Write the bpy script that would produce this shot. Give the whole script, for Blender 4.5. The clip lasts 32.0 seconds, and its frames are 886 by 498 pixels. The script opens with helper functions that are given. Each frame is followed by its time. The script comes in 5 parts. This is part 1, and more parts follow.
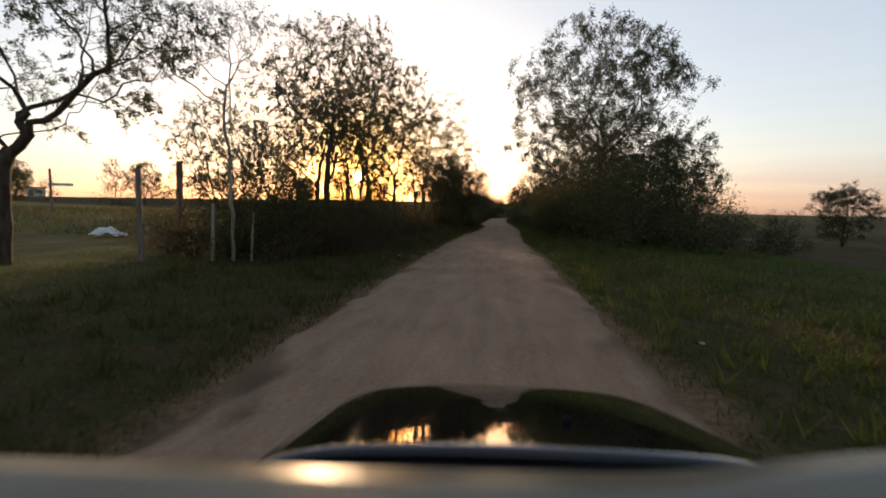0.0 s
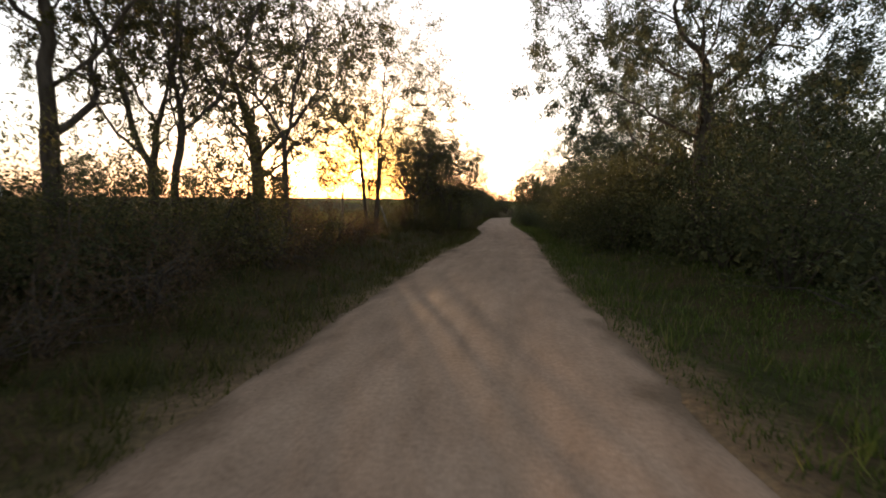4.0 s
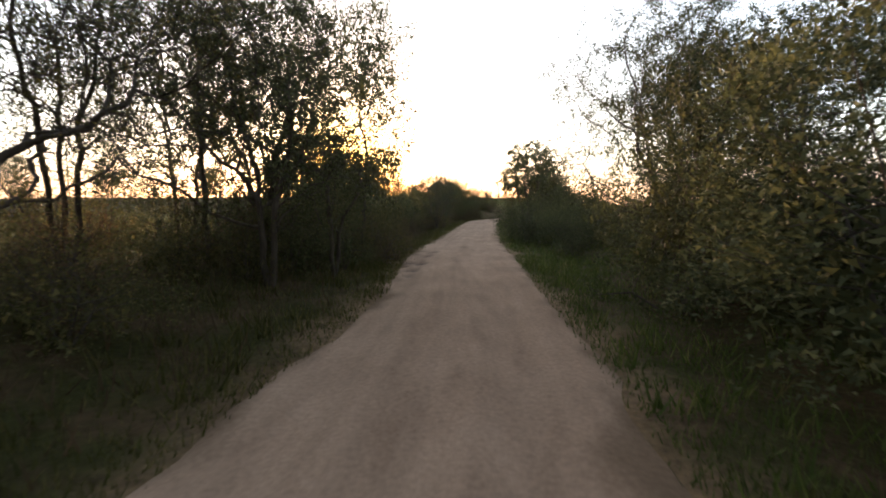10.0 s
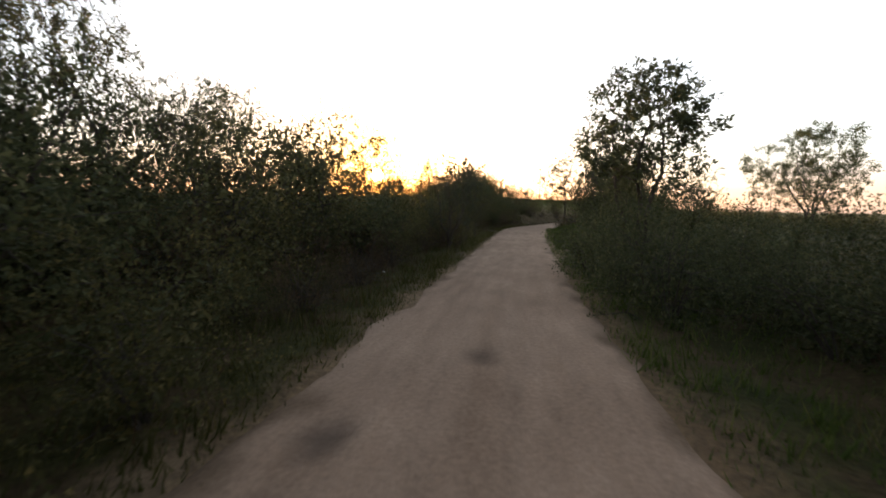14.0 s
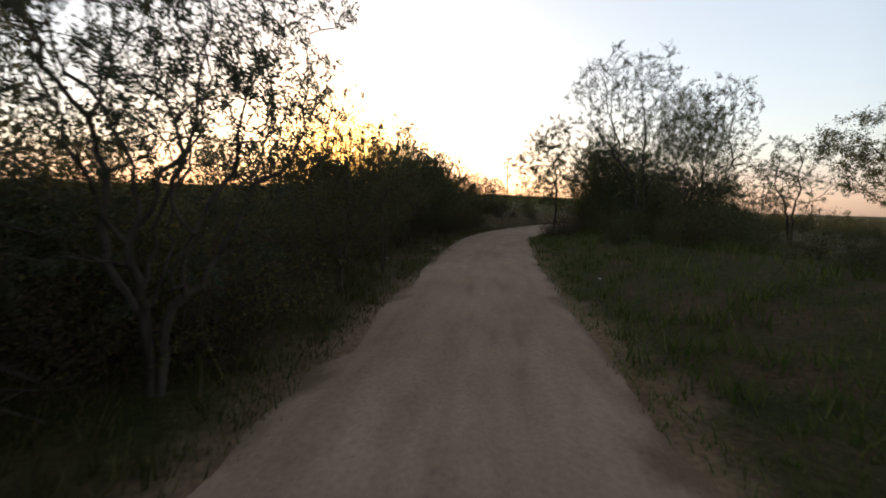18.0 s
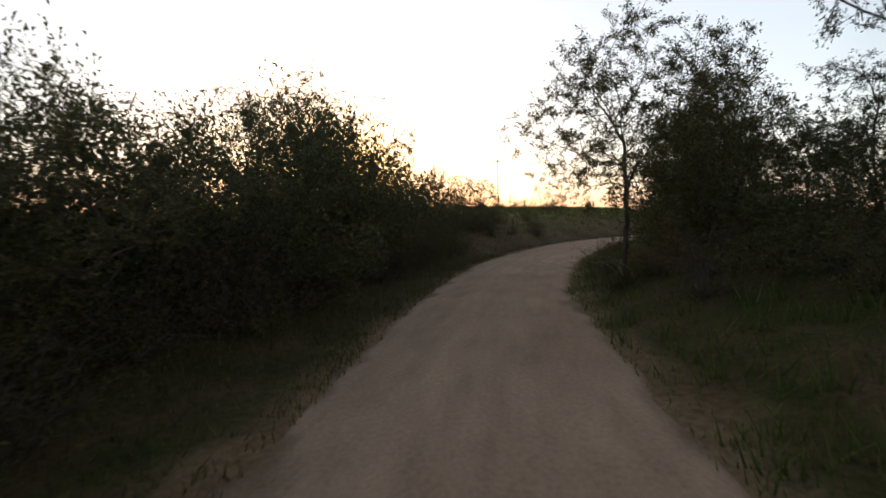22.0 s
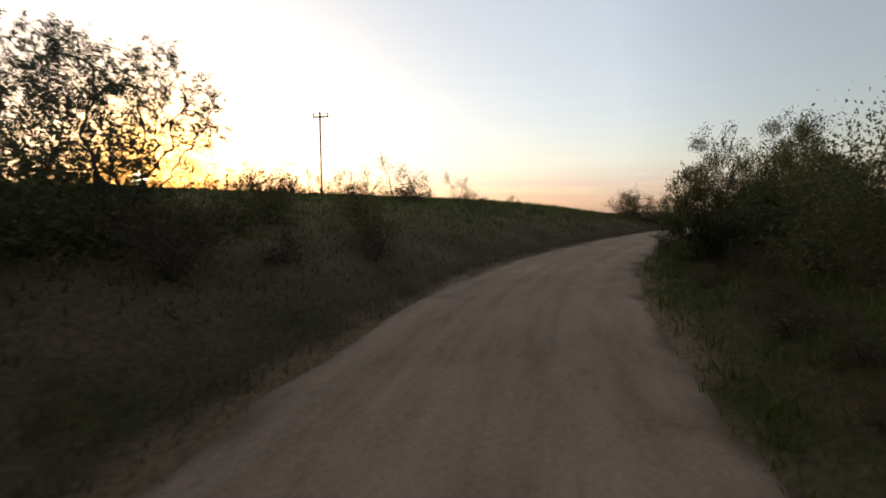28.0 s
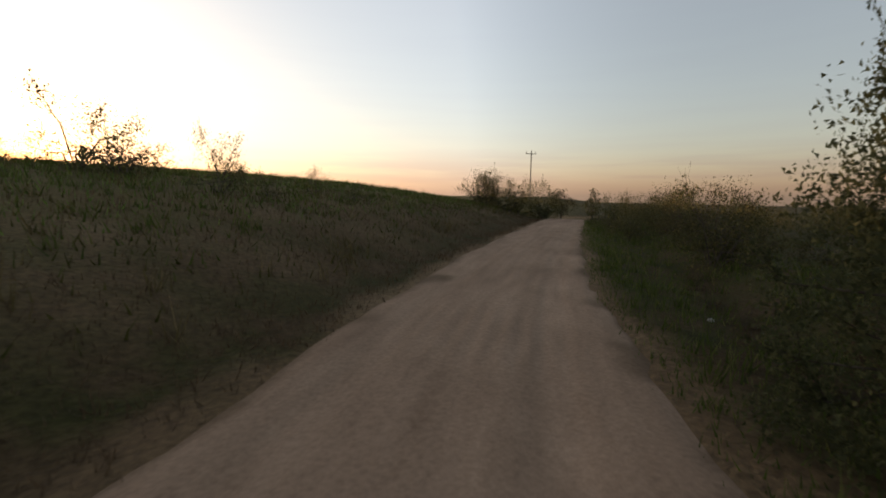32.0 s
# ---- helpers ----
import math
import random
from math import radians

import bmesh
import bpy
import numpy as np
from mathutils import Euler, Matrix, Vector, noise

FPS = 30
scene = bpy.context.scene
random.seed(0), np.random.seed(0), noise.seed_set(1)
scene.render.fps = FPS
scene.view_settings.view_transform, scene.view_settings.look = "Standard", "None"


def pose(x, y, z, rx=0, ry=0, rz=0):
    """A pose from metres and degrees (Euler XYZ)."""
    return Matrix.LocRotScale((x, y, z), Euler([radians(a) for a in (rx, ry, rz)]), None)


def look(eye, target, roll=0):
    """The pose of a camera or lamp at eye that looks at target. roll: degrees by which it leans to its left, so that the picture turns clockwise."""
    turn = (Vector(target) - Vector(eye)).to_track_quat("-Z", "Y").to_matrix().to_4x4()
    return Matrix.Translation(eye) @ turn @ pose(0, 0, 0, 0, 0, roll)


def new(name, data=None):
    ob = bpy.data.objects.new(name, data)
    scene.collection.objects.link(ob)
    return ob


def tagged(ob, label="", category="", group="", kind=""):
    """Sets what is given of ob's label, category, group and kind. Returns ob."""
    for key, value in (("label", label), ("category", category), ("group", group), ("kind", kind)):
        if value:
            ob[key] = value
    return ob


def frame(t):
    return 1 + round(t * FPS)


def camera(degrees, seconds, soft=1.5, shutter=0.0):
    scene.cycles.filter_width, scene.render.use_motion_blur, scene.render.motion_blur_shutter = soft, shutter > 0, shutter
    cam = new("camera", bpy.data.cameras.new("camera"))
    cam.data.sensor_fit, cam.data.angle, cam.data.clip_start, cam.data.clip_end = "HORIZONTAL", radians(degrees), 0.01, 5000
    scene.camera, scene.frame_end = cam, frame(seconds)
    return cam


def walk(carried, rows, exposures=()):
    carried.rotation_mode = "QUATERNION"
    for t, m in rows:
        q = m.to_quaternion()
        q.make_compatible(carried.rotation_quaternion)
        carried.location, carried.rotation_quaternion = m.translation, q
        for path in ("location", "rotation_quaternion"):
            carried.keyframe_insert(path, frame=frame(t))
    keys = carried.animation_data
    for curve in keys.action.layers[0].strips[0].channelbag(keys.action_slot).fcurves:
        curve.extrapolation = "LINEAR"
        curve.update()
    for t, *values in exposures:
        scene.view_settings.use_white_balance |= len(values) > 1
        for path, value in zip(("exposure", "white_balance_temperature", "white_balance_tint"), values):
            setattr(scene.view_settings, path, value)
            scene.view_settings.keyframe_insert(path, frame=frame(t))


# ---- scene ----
cam = camera(88.84, 32.0, soft=1.8, shutter=0.25)
PATH = [
    (0.0, (0.000, 0.000, 1.349), (-0.298, 9.955, 0.448), 1.11),
    (0.5, (0.125, 1.512, 1.354), (-0.174, 11.467, 0.459), 0.96),
    (1.0, (0.247, 2.971, 1.359), (-0.056, 12.924, 0.442), 0.67),
    (1.5, (0.357, 4.335, 1.361), (0.018, 14.286, 0.429), 0.46),
    (2.0, (0.464, 5.684, 1.360), (0.153, 15.635, 0.416), 1.16),
    (2.5, (0.569, 7.014, 1.359), (0.263, 16.969, 0.470), 0.52),
    (3.0, (0.671, 8.329, 1.358), (0.346, 18.280, 0.424), 0.47),
    (3.5, (0.769, 9.645, 1.356), (0.421, 19.597, 0.440), 0.64),
    (5.5, (1.295, 15.224, 1.337), (1.215, 25.166, 0.263), 0.67),
    (6.0, (1.458, 16.691, 1.336), (1.468, 26.636, 0.285), 0.33),
    (6.5, (1.633, 18.190, 1.332), (1.685, 28.099, -0.014), 0.20),
    (7.0, (1.843, 19.719, 1.325), (1.988, 29.667, 0.314), -1.94),
    (7.5, (2.049, 21.216, 1.319), (2.237, 31.144, 0.137), -2.45),
    (8.0, (2.240, 22.667, 1.300), (2.474, 32.620, 0.367), -2.61),
    (8.5, (2.435, 24.095, 1.287), (2.638, 34.006, -0.031), -2.19),
    (9.0, (2.643, 25.533, 1.277), (2.777, 35.487, 0.325), -0.42),
    (9.5, (2.831, 26.932, 1.283), (2.897, 36.897, 0.443), -0.86),
    (10.0, (2.996, 28.266, 1.295), (2.935, 38.219, 0.336), 0.02),
    (10.5, (3.134, 29.562, 1.312), (2.960, 39.514, 0.348), 1.02),
    (11.0, (3.257, 30.838, 1.326), (2.993, 40.786, 0.344), 1.46),
    (11.5, (3.350, 32.064, 1.335), (2.981, 42.006, 0.329), 2.07),
    (12.0, (3.433, 33.272, 1.344), (2.895, 43.209, 0.360), 1.61),
    (12.5, (3.468, 34.491, 1.340), (2.717, 44.419, 0.411), 0.12),
    (13.0, (3.478, 35.751, 1.339), (2.639, 45.669, 0.377), 0.64),
    (13.5, (3.491, 37.054, 1.334), (2.654, 46.975, 0.399), 1.06),
    (14.0, (3.508, 38.403, 1.337), (2.691, 48.324, 0.390), 1.03),
    (14.5, (3.543, 39.784, 1.334), (2.851, 49.717, 0.411), 1.46),
    (16.5, (3.922, 45.566, 1.296), (3.662, 55.505, 0.216), -0.05),
    (17.0, (4.062, 47.085, 1.286), (3.908, 57.029, 0.241), 0.21),
    (17.5, (4.236, 48.612, 1.285), (4.159, 58.560, 0.272), 1.03),
    (18.0, (4.402, 50.076, 1.296), (4.397, 60.025, 0.293), 1.74),
    (18.5, (4.538, 51.418, 1.319), (4.638, 61.372, 0.369), 0.73),
    (19.0, (4.689, 52.689, 1.332), (4.776, 62.635, 0.364), 0.14),
    (19.5, (4.818, 53.950, 1.318), (4.770, 63.892, 0.311), -0.40),
    (20.0, (4.935, 55.258, 1.309), (4.841, 65.234, 0.680), -1.14),
    (20.5, (5.055, 56.607, 1.312), (4.933, 66.577, 0.633), -0.75),
    (21.0, (5.190, 57.982, 1.315), (5.149, 67.946, 0.582), -0.73),
    (21.5, (5.338, 59.369, 1.314), (5.381, 69.332, 0.590), -1.31),
    (22.0, (5.514, 60.746, 1.312), (5.711, 70.711, 0.657), -1.12),
    (22.5, (5.719, 62.094, 1.310), (6.051, 72.046, 0.554), -0.91),
    (23.0, (5.954, 63.403, 1.314), (6.400, 73.339, 0.455), 0.23),
    (23.5, (6.212, 64.684, 1.330), (6.846, 74.602, 0.419), 2.21),
    (24.0, (6.489, 65.955, 1.328), (7.290, 75.864, 0.482), 1.80),
    (24.5, (6.750, 67.251, 1.301), (7.677, 77.142, 0.396), 0.29),
    (26.5, (7.962, 72.642, 1.192), (9.691, 82.473, 0.601), -1.59),
    (27.0, (8.406, 74.043, 1.189), (10.624, 83.769, 0.495), -1.08),
    (27.5, (8.929, 75.454, 1.168), (11.706, 84.992, 0.019), -1.74),
    (28.0, (9.524, 76.853, 1.164), (12.849, 86.251, 0.383), -0.35),
    (28.5, (10.196, 78.176, 1.160), (14.109, 87.343, 0.358), 0.92),
    (29.0, (10.921, 79.396, 1.213), (15.452, 88.293, 0.667), 0.47),
    (29.5, (11.647, 80.444, 1.249), (16.671, 89.073, 0.711), 0.63),
    (30.0, (12.349, 81.365, 1.297), (17.718, 89.775, 0.628), 1.90),
    (30.5, (13.056, 82.227, 1.336), (18.667, 90.467, 0.548), 1.96),
    (31.0, (13.763, 83.043, 1.355), (19.533, 91.164, 0.473), 0.79),
    (31.5, (14.461, 83.792, 1.369), (20.381, 91.776, 0.274), 0.83),
    (32.0, (15.161, 84.501, 1.321), (21.309, 92.300, 0.144), 0.66),
]
walk(cam, [(t, look(eye, target, roll)) for t, eye, target, roll in PATH],
     exposures=[(0.0, 0.38, 5850, 13), (1.5, 0.6, 5850, 13), (3.5, 1.0, 6150, 13), (6.0, 1.45, 6250, 13), (8.0, 1.4, 6000, 13), (9.0, 1.45, 5850, 12), (10.0, 1.75, 5900, 12),
                (11.0, 1.75, 5950, 12), (12.0, 1.95, 6000, 13), (13.0, 1.65, 6000, 13), (14.0, 1.25, 5900, 12), (17.0, 0.55, 5850, 12), (19.0, 0.6, 5850, 12), (20.0, 0.65, 5950, 13),
                (22.0, 0.75, 6050, 13), (24.0, 1.1, 6050, 13), (28.0, 0.42, 6100, 13), (32.0, 0.42, 6250, 13)])

# ---------------------------------------------------------------- light
SUN_YAW = 12.3      # degrees to the left of +y
SUN_UP = 3.6        # degrees over the horizon
sun_way = Vector((-math.sin(radians(SUN_YAW)) * math.cos(radians(SUN_UP)),
                  math.cos(radians(SUN_YAW)) * math.cos(radians(SUN_UP)), math.sin(radians(SUN_UP))))
world = bpy.data.worlds.new("dusk_sky")
scene.world = world
world.use_nodes = True
wn = world.node_tree
bg = wn.nodes["Background"]
sky = wn.nodes.new("ShaderNodeTexSky")
sky.sky_type = "NISHITA"
sky.sun_disc = False
sky.sun_elevation = radians(SUN_UP)
sky.sun_rotation = radians(-SUN_YAW)
sky.air_density, sky.dust_density, sky.ozone_density = 1.0, 1.6, 1.0
# evening haze: a warm band on the horizon and a wide bright aureole round the sun
thin = wn.nodes.new("ShaderNodeHueSaturation")
thin.inputs["Saturation"].default_value = 0.85
wn.links.new(sky.outputs[0], thin.inputs["Color"])
coord = wn.nodes.new("ShaderNodeTexCoord")
split = wn.nodes.new("ShaderNodeSeparateXYZ")
wn.links.new(coord.outputs["Generated"], split.inputs[0])


def world_ramp(source, stops):
    r = wn.nodes.new("ShaderNodeValToRGB")
    while len(r.color_ramp.elements) < len(stops):
        r.color_ramp.elements.new(0.5)
    for e, (p, c) in zip(r.color_ramp.elements, stops):
        e.position, e.color = p, (*c, 1)
    r.color_ramp.interpolation = "B_SPLINE"
    wn.links.new(source, r.inputs[0])
    return r.outputs[0]


def world_mix(a, c, mode):
    n = wn.nodes.new("ShaderNodeMix")
    n.data_type, n.blend_type = "RGBA", mode
    n.inputs[0].default_value = 1.0
    wn.links.new(a, n.inputs[6])
    wn.links.new(c, n.inputs[7])
    return n.outputs[2]


to_sun = wn.nodes.new("ShaderNodeVectorMath")
to_sun.operation = "DOT_PRODUCT"
to_sun.inputs[1].default_value = sun_way
wn.links.new(coord.outputs["Generated"], to_sun.inputs[0])
low = world_ramp(split.outputs[2], [(0.0, (1.0, 0.75, 0.55)), (0.04, (1.0, 0.89, 0.78)), (0.10, (1.0, 0.97, 0.94)), (0.22, (1, 1, 1)), (1.0, (1, 1, 1))])
band = world_ramp(split.outputs[2], [(0.0, (3.6, 3.2, 3.1)), (0.06, (3.2, 3.1, 3.2)), (0.18, (2.0, 2.35, 3.1)), (0.45, (1.0, 1.22, 1.7)), (1.0, (0.42, 0.42, 0.46))])
aureole = world_ramp(to_sun.outputs["Value"], [(0.3, (0, 0, 0)), (0.6, (0.7, 0.75, 0.8)), (0.8, (3.2, 3.1, 3.0)), (0.93, (10.0, 8.6, 6.4)), (0.985, (14, 9.5, 4.0)), (0.9975, (26, 16, 5.5)), (1.0, (60, 42, 18))])
# faint streaks of cloud just over the horizon
stretch = wn.nodes.new("ShaderNodeMapping")
stretch.inputs["Scale"].default_value = (1.6, 1.6, 26.0)
wn.links.new(coord.outputs["Generated"], stretch.inputs[0])
cloud = wn.nodes.new("ShaderNodeTexNoise")
cloud.inputs["Scale"].default_value, cloud.inputs["Detail"].default_value = 2.0, 5.0
wn.links.new(stretch.outputs[0], cloud.inputs["Vector"])
streak_of = world_ramp(cloud.outputs["Fac"], [(0.42, (0, 0, 0)), (0.62, (1, 1, 1))])
low_only = world_ramp(split.outputs[2], [(0.015, (0, 0, 0)), (0.04, (1, 1, 1)), (0.07, (0.7, 0.7, 0.7)), (0.11, (0, 0, 0))])
cloudy = wn.nodes.new("ShaderNodeMix")
cloudy.data_type = "RGBA"
cloudy.inputs[6].default_value, cloudy.inputs[7].default_value = (1, 1, 1, 1), (0.82, 0.76, 0.86, 1)
wn.links.new(world_mix(streak_of, low_only, "MULTIPLY"), cloudy.inputs[0])
low = world_mix(low, cloudy.outputs[2], "MULTIPLY")
glow = world_ramp(to_sun.outputs["Value"], [(0.0, (1, 1, 1)), (0.98, (1, 1, 1)), (0.991, (1.0, 0.96, 0.84)), (0.9965, (1.0, 0.84, 0.42)), (1.0, (1.0, 0.8, 0.36))])
low = world_mix(low, glow, "MULTIPLY")
wn.links.new(world_mix(world_mix(world_mix(thin.outputs[0], band, "ADD"), aureole, "ADD"), low, "MULTIPLY"), bg.inputs[0])
bg.inputs[1].default_value = 0.15
sun_data = bpy.data.lights.new("sun", "SUN")
sun_data.energy, sun_data.angle, sun_data.color = 3.5, radians(0.6), (1.0, 0.62, 0.3)
sun = new("sun", sun_data)
sun.matrix_world = look(Matrix.Rotation(radians(1.7), 3, "Z") @ sun_way * 50, (0, 0, 0))

# ---------------------------------------------------------------- materials
def material(name, rough=0.8):
    m = bpy.data.materials.new(name)
    m.use_nodes = True
    b = m.node_tree.nodes["Principled BSDF"]
    b.inputs["Roughness"].default_value = rough
    b.inputs["Specular IOR Level"].default_value = 0.3 if rough < 0.5 else 0.08
    return m, m.node_tree, b


def ramp(nt, source, stops):
    r = nt.nodes.new("ShaderNodeValToRGB")
    while len(r.color_ramp.elements) < len(stops):
        r.color_ramp.elements.new(0.5)
    for e, (p, c) in zip(r.color_ramp.elements, stops):
        e.position, e.color = p, (*c, 1)
    nt.links.new(source, r.inputs[0])
    return r.outputs[0]


def noise_tex(nt, scale, detail=4.0, stretch=None, rough=0.6):
    n = nt.nodes.new("ShaderNodeTexNoise")
    n.inputs["Scale"].default_value, n.inputs["Detail"].default_value = scale, detail
    n.inputs["Roughness"].default_value = rough
    g = nt.nodes.new("ShaderNodeNewGeometry")
    if stretch:
        mp = nt.nodes.new("ShaderNodeMapping")
        mp.inputs["Scale"].default_value = stretch
        nt.links.new(g.outputs["Position"], mp.inputs[0])
        nt.links.new(mp.outputs[0], n.inputs["Vector"])
    else:
        nt.links.new(g.outputs["Position"], n.inputs["Vector"])
    return n.outputs["Fac"]


def mix(nt, fac, a, b, mode="MIX"):
    n = nt.nodes.new("ShaderNodeMix")
    n.data_type, n.blend_type = "RGBA", mode
    for k, v in ((0, fac), (6, a), (7, b)):
        if isinstance(v, (int, float)):
            n.inputs[k].default_value = v
        elif isinstance(v, tuple):
            n.inputs[k].default_value = (*v, 1)
        else:
            nt.links.new(v, n.inputs[k])
    return n.outputs[2]


def bump(nt, b, source, strength, distance):
    n = nt.nodes.new("ShaderNodeBump")
    n.inputs["Strength"].default_value, n.inputs["Distance"].default_value = strength, distance
    nt.links.new(source, n.inputs["Height"])
    nt.links.new(n.outputs[0], b.inputs["Normal"])


def leaf_material(name, dark, light, glow, rough=0.5):
    m, nt, b = material(name, rough)
    g = nt.nodes.new("ShaderNodeNewGeometry")
    oi = nt.nodes.new("ShaderNodeObjectInfo")
    c = ramp(nt, g.outputs["Random Per Island"], [(0.0, dark), (0.75, light), (1.0, glow)])
    hue = nt.nodes.new("ShaderNodeHueSaturation")
    mr = nt.nodes.new("ShaderNodeMapRange")
    mr.inputs[3].default_value, mr.inputs[4].default_value = 0.75, 1.25
    nt.links.new(oi.outputs["Random"], mr.inputs[0])
    nt.links.new(mr.outputs[0], hue.inputs["Value"])
    nt.links.new(c, hue.inputs["Color"])
    nt.links.new(hue.outputs[0], b.inputs["Base Color"])
    tr = nt.nodes.new("ShaderNodeBsdfTranslucent")
    nt.links.new(hue.outputs[0], tr.inputs[0])
    ms = nt.nodes.new("ShaderNodeMixShader")
    ms.inputs[0].default_value = 0.42
    nt.links.new(b.outputs[0], ms.inputs[1])
    nt.links.new(tr.outputs[0], ms.inputs[2])
    nt.links.new(ms.outputs[0], nt.nodes["Material Output"].inputs[0])
    return m


LEAF_GREEN = leaf_material("leaf_green", (0.044, 0.048, 0.021), (0.086, 0.090, 0.038), (0.15, 0.14, 0.06), 0.6)
LEAF_OLIVE = leaf_material("leaf_olive", (0.050, 0.048, 0.019), (0.098, 0.090, 0.034), (0.18, 0.14, 0.05), 0.6)
LEAF_DRY = leaf_material("leaf_dry", (0.062, 0.042, 0.025), (0.118, 0.078, 0.044), (0.12, 0.08, 0.045), 0.75)
LEAF_GREY = leaf_material("leaf_grey_green", (0.048, 0.057, 0.032), (0.098, 0.108, 0.060), (0.15, 0.155, 0.09), 0.6)
GRASS = leaf_material("grass_blade", (0.048, 0.066, 0.014), (0.088, 0.112, 0.024), (0.17, 0.155, 0.055), 0.7)
GRASS_OLIVE = leaf_material("olive_grass_blade", (0.044, 0.047, 0.012), (0.084, 0.080, 0.023), (0.16, 0.125, 0.048), 0.7)
GRASS_DRY = leaf_material("dry_grass_blade", (0.085, 0.070, 0.026), (0.165, 0.125, 0.05), (0.27, 0.20, 0.095), 0.7)
GRASS_LUSH = leaf_material("lush_grass_blade", (0.055, 0.092, 0.016), (0.100, 0.150, 0.030), (0.17, 0.19, 0.06), 0.65)
GRASS_PALE = leaf_material("pale_field_grass_blade", (0.070, 0.074, 0.028), (0.140, 0.134, 0.055), (0.22, 0.20, 0.095), 0.7)

BARK, nt, b = material("bark", 0.9)
nt.links.new(ramp(nt, noise_tex(nt, 9.0, 5.0, (1, 1, 0.25)), [(0.3, (0.035, 0.027, 0.02)), (0.7, (0.11, 0.088, 0.068))]), b.inputs["Base Color"])
bump(nt, b, noise_tex(nt, 30.0, 4.0, (1, 1, 0.3)), 0.6, 0.02)
PALE_BARK, nt, b = material("pale_bark", 0.9)
nt.links.new(ramp(nt, noise_tex(nt, 12.0, 5.0, (1, 1, 0.2)), [(0.3, (0.16, 0.14, 0.11)), (0.7, (0.36, 0.32, 0.26))]), b.inputs["Base Color"])
bump(nt, b, noise_tex(nt, 40.0, 4.0, (1, 1, 0.2)), 0.5, 0.01)
POST_WOOD, nt, b = material("weathered_wood", 0.85)
nt.links.new(ramp(nt, noise_tex(nt, 25.0, 5.0, (1, 1, 0.08)), [(0.3, (0.10, 0.085, 0.07)), (0.7, (0.27, 0.23, 0.19))]), b.inputs["Base Color"])
bump(nt, b, noise_tex(nt, 60.0, 3.0, (1, 1, 0.06)), 0.6, 0.01)
STONE, nt, b = material("pale_stone", 0.85)
nt.links.new(ramp(nt, noise_tex(nt, 14.0), [(0.3, (0.22, 0.2, 0.17)), (0.7, (0.48, 0.44, 0.38))]), b.inputs["Base Color"])
bump(nt, b, noise_tex(nt, 40.0), 0.5, 0.01)
WHITE, nt, b = material("dirty_white_sheet", 0.6)
nt.links.new(ramp(nt, noise_tex(nt, 5.0), [(0.3, (0.5, 0.5, 0.48)), (0.6, (0.8, 0.8, 0.78))]), b.inputs["Base Color"])

DIRT, nt, b = material("dirt_road", 0.95)
lane_at = nt.nodes.new("ShaderNodeAttribute")
lane_at.attribute_name = "lane_place"
streaks = nt.nodes.new("ShaderNodeMapping")
streaks.inputs["Scale"].default_value = (2.2, 0.16, 1)
nt.links.new(lane_at.outputs["Vector"], streaks.inputs[0])
streak = nt.nodes.new("ShaderNodeTexNoise")
streak.inputs["Scale"].default_value, streak.inputs["Detail"].default_value = 1.0, 5.0
nt.links.new(streaks.outputs[0], streak.inputs["Vector"])
big = ramp(nt, noise_tex(nt, 0.45, 5.0), [(0.3, (0.270, 0.182, 0.120)), (0.7, (0.362, 0.252, 0.170))])
fine = ramp(nt, noise_tex(nt, 26.0, 6.0), [(0.25, (0.72, 0.70, 0.68)), (0.75, (1.1, 1.1, 1.1))])
worn = ramp(nt, streak.outputs["Fac"], [(0.3, (0.86, 0.84, 0.82)), (0.5, (0.97, 0.97, 0.97)), (0.7, (1.06, 1.05, 1.04))])
smear = nt.nodes.new("ShaderNodeMapping")
smear.inputs["Scale"].default_value = (5.0, 1.1, 1)
nt.links.new(lane_at.outputs["Vector"], smear.inputs[0])
smeared = nt.nodes.new("ShaderNodeTexNoise")
smeared.inputs["Scale"].default_value, smeared.inputs["Detail"].default_value = 1.0, 7.0
nt.links.new(smear.outputs[0], smeared.inputs["Vector"])
patch = ramp(nt, smeared.outputs["Fac"], [(0.3, (0.84, 0.82, 0.80)), (0.65, (1.06, 1.05, 1.04))])
# how far the lane colour turns to dark brown inside each pothole
hole_tone = nt.nodes.new("ShaderNodeAttribute")
hole_tone.attribute_name = "hole_tone"
tone = mix(nt, 1.0, mix(nt, 1.0, mix(nt, 1.0, big, fine, "MULTIPLY"), worn, "MULTIPLY"), patch, "MULTIPLY")
shoulder = nt.nodes.new("ShaderNodeAttribute")
shoulder.attribute_name = "shoulder"
tone = mix(nt, shoulder.outputs["Fac"], tone, mix(nt, 1.0, (0.15, 0.10, 0.06), fine, "MULTIPLY"))
nt.links.new(mix(nt, hole_tone.outputs["Fac"], tone, (0.075, 0.054, 0.038)), b.inputs["Base Color"])
grit = nt.nodes.new("ShaderNodeMath")
grit.operation = "MULTIPLY_ADD"
grit.inputs[1].default_value = 0.6
nt.links.new(noise_tex(nt, 45.0, 6.0), grit.inputs[0])
nt.links.new(streak.outputs["Fac"], grit.inputs[2])
bump(nt, b, grit.outputs[0], 0.3, 0.02)
SOIL, nt, b = material("grassy_soil", 0.95)
soil = ramp(nt, noise_tex(nt, 1.3, 6.0), [(0.28, (0.030, 0.033, 0.009)), (0.44, (0.050, 0.046, 0.014)), (0.60, (0.076, 0.050, 0.024)), (0.78, (0.10, 0.066, 0.036))])
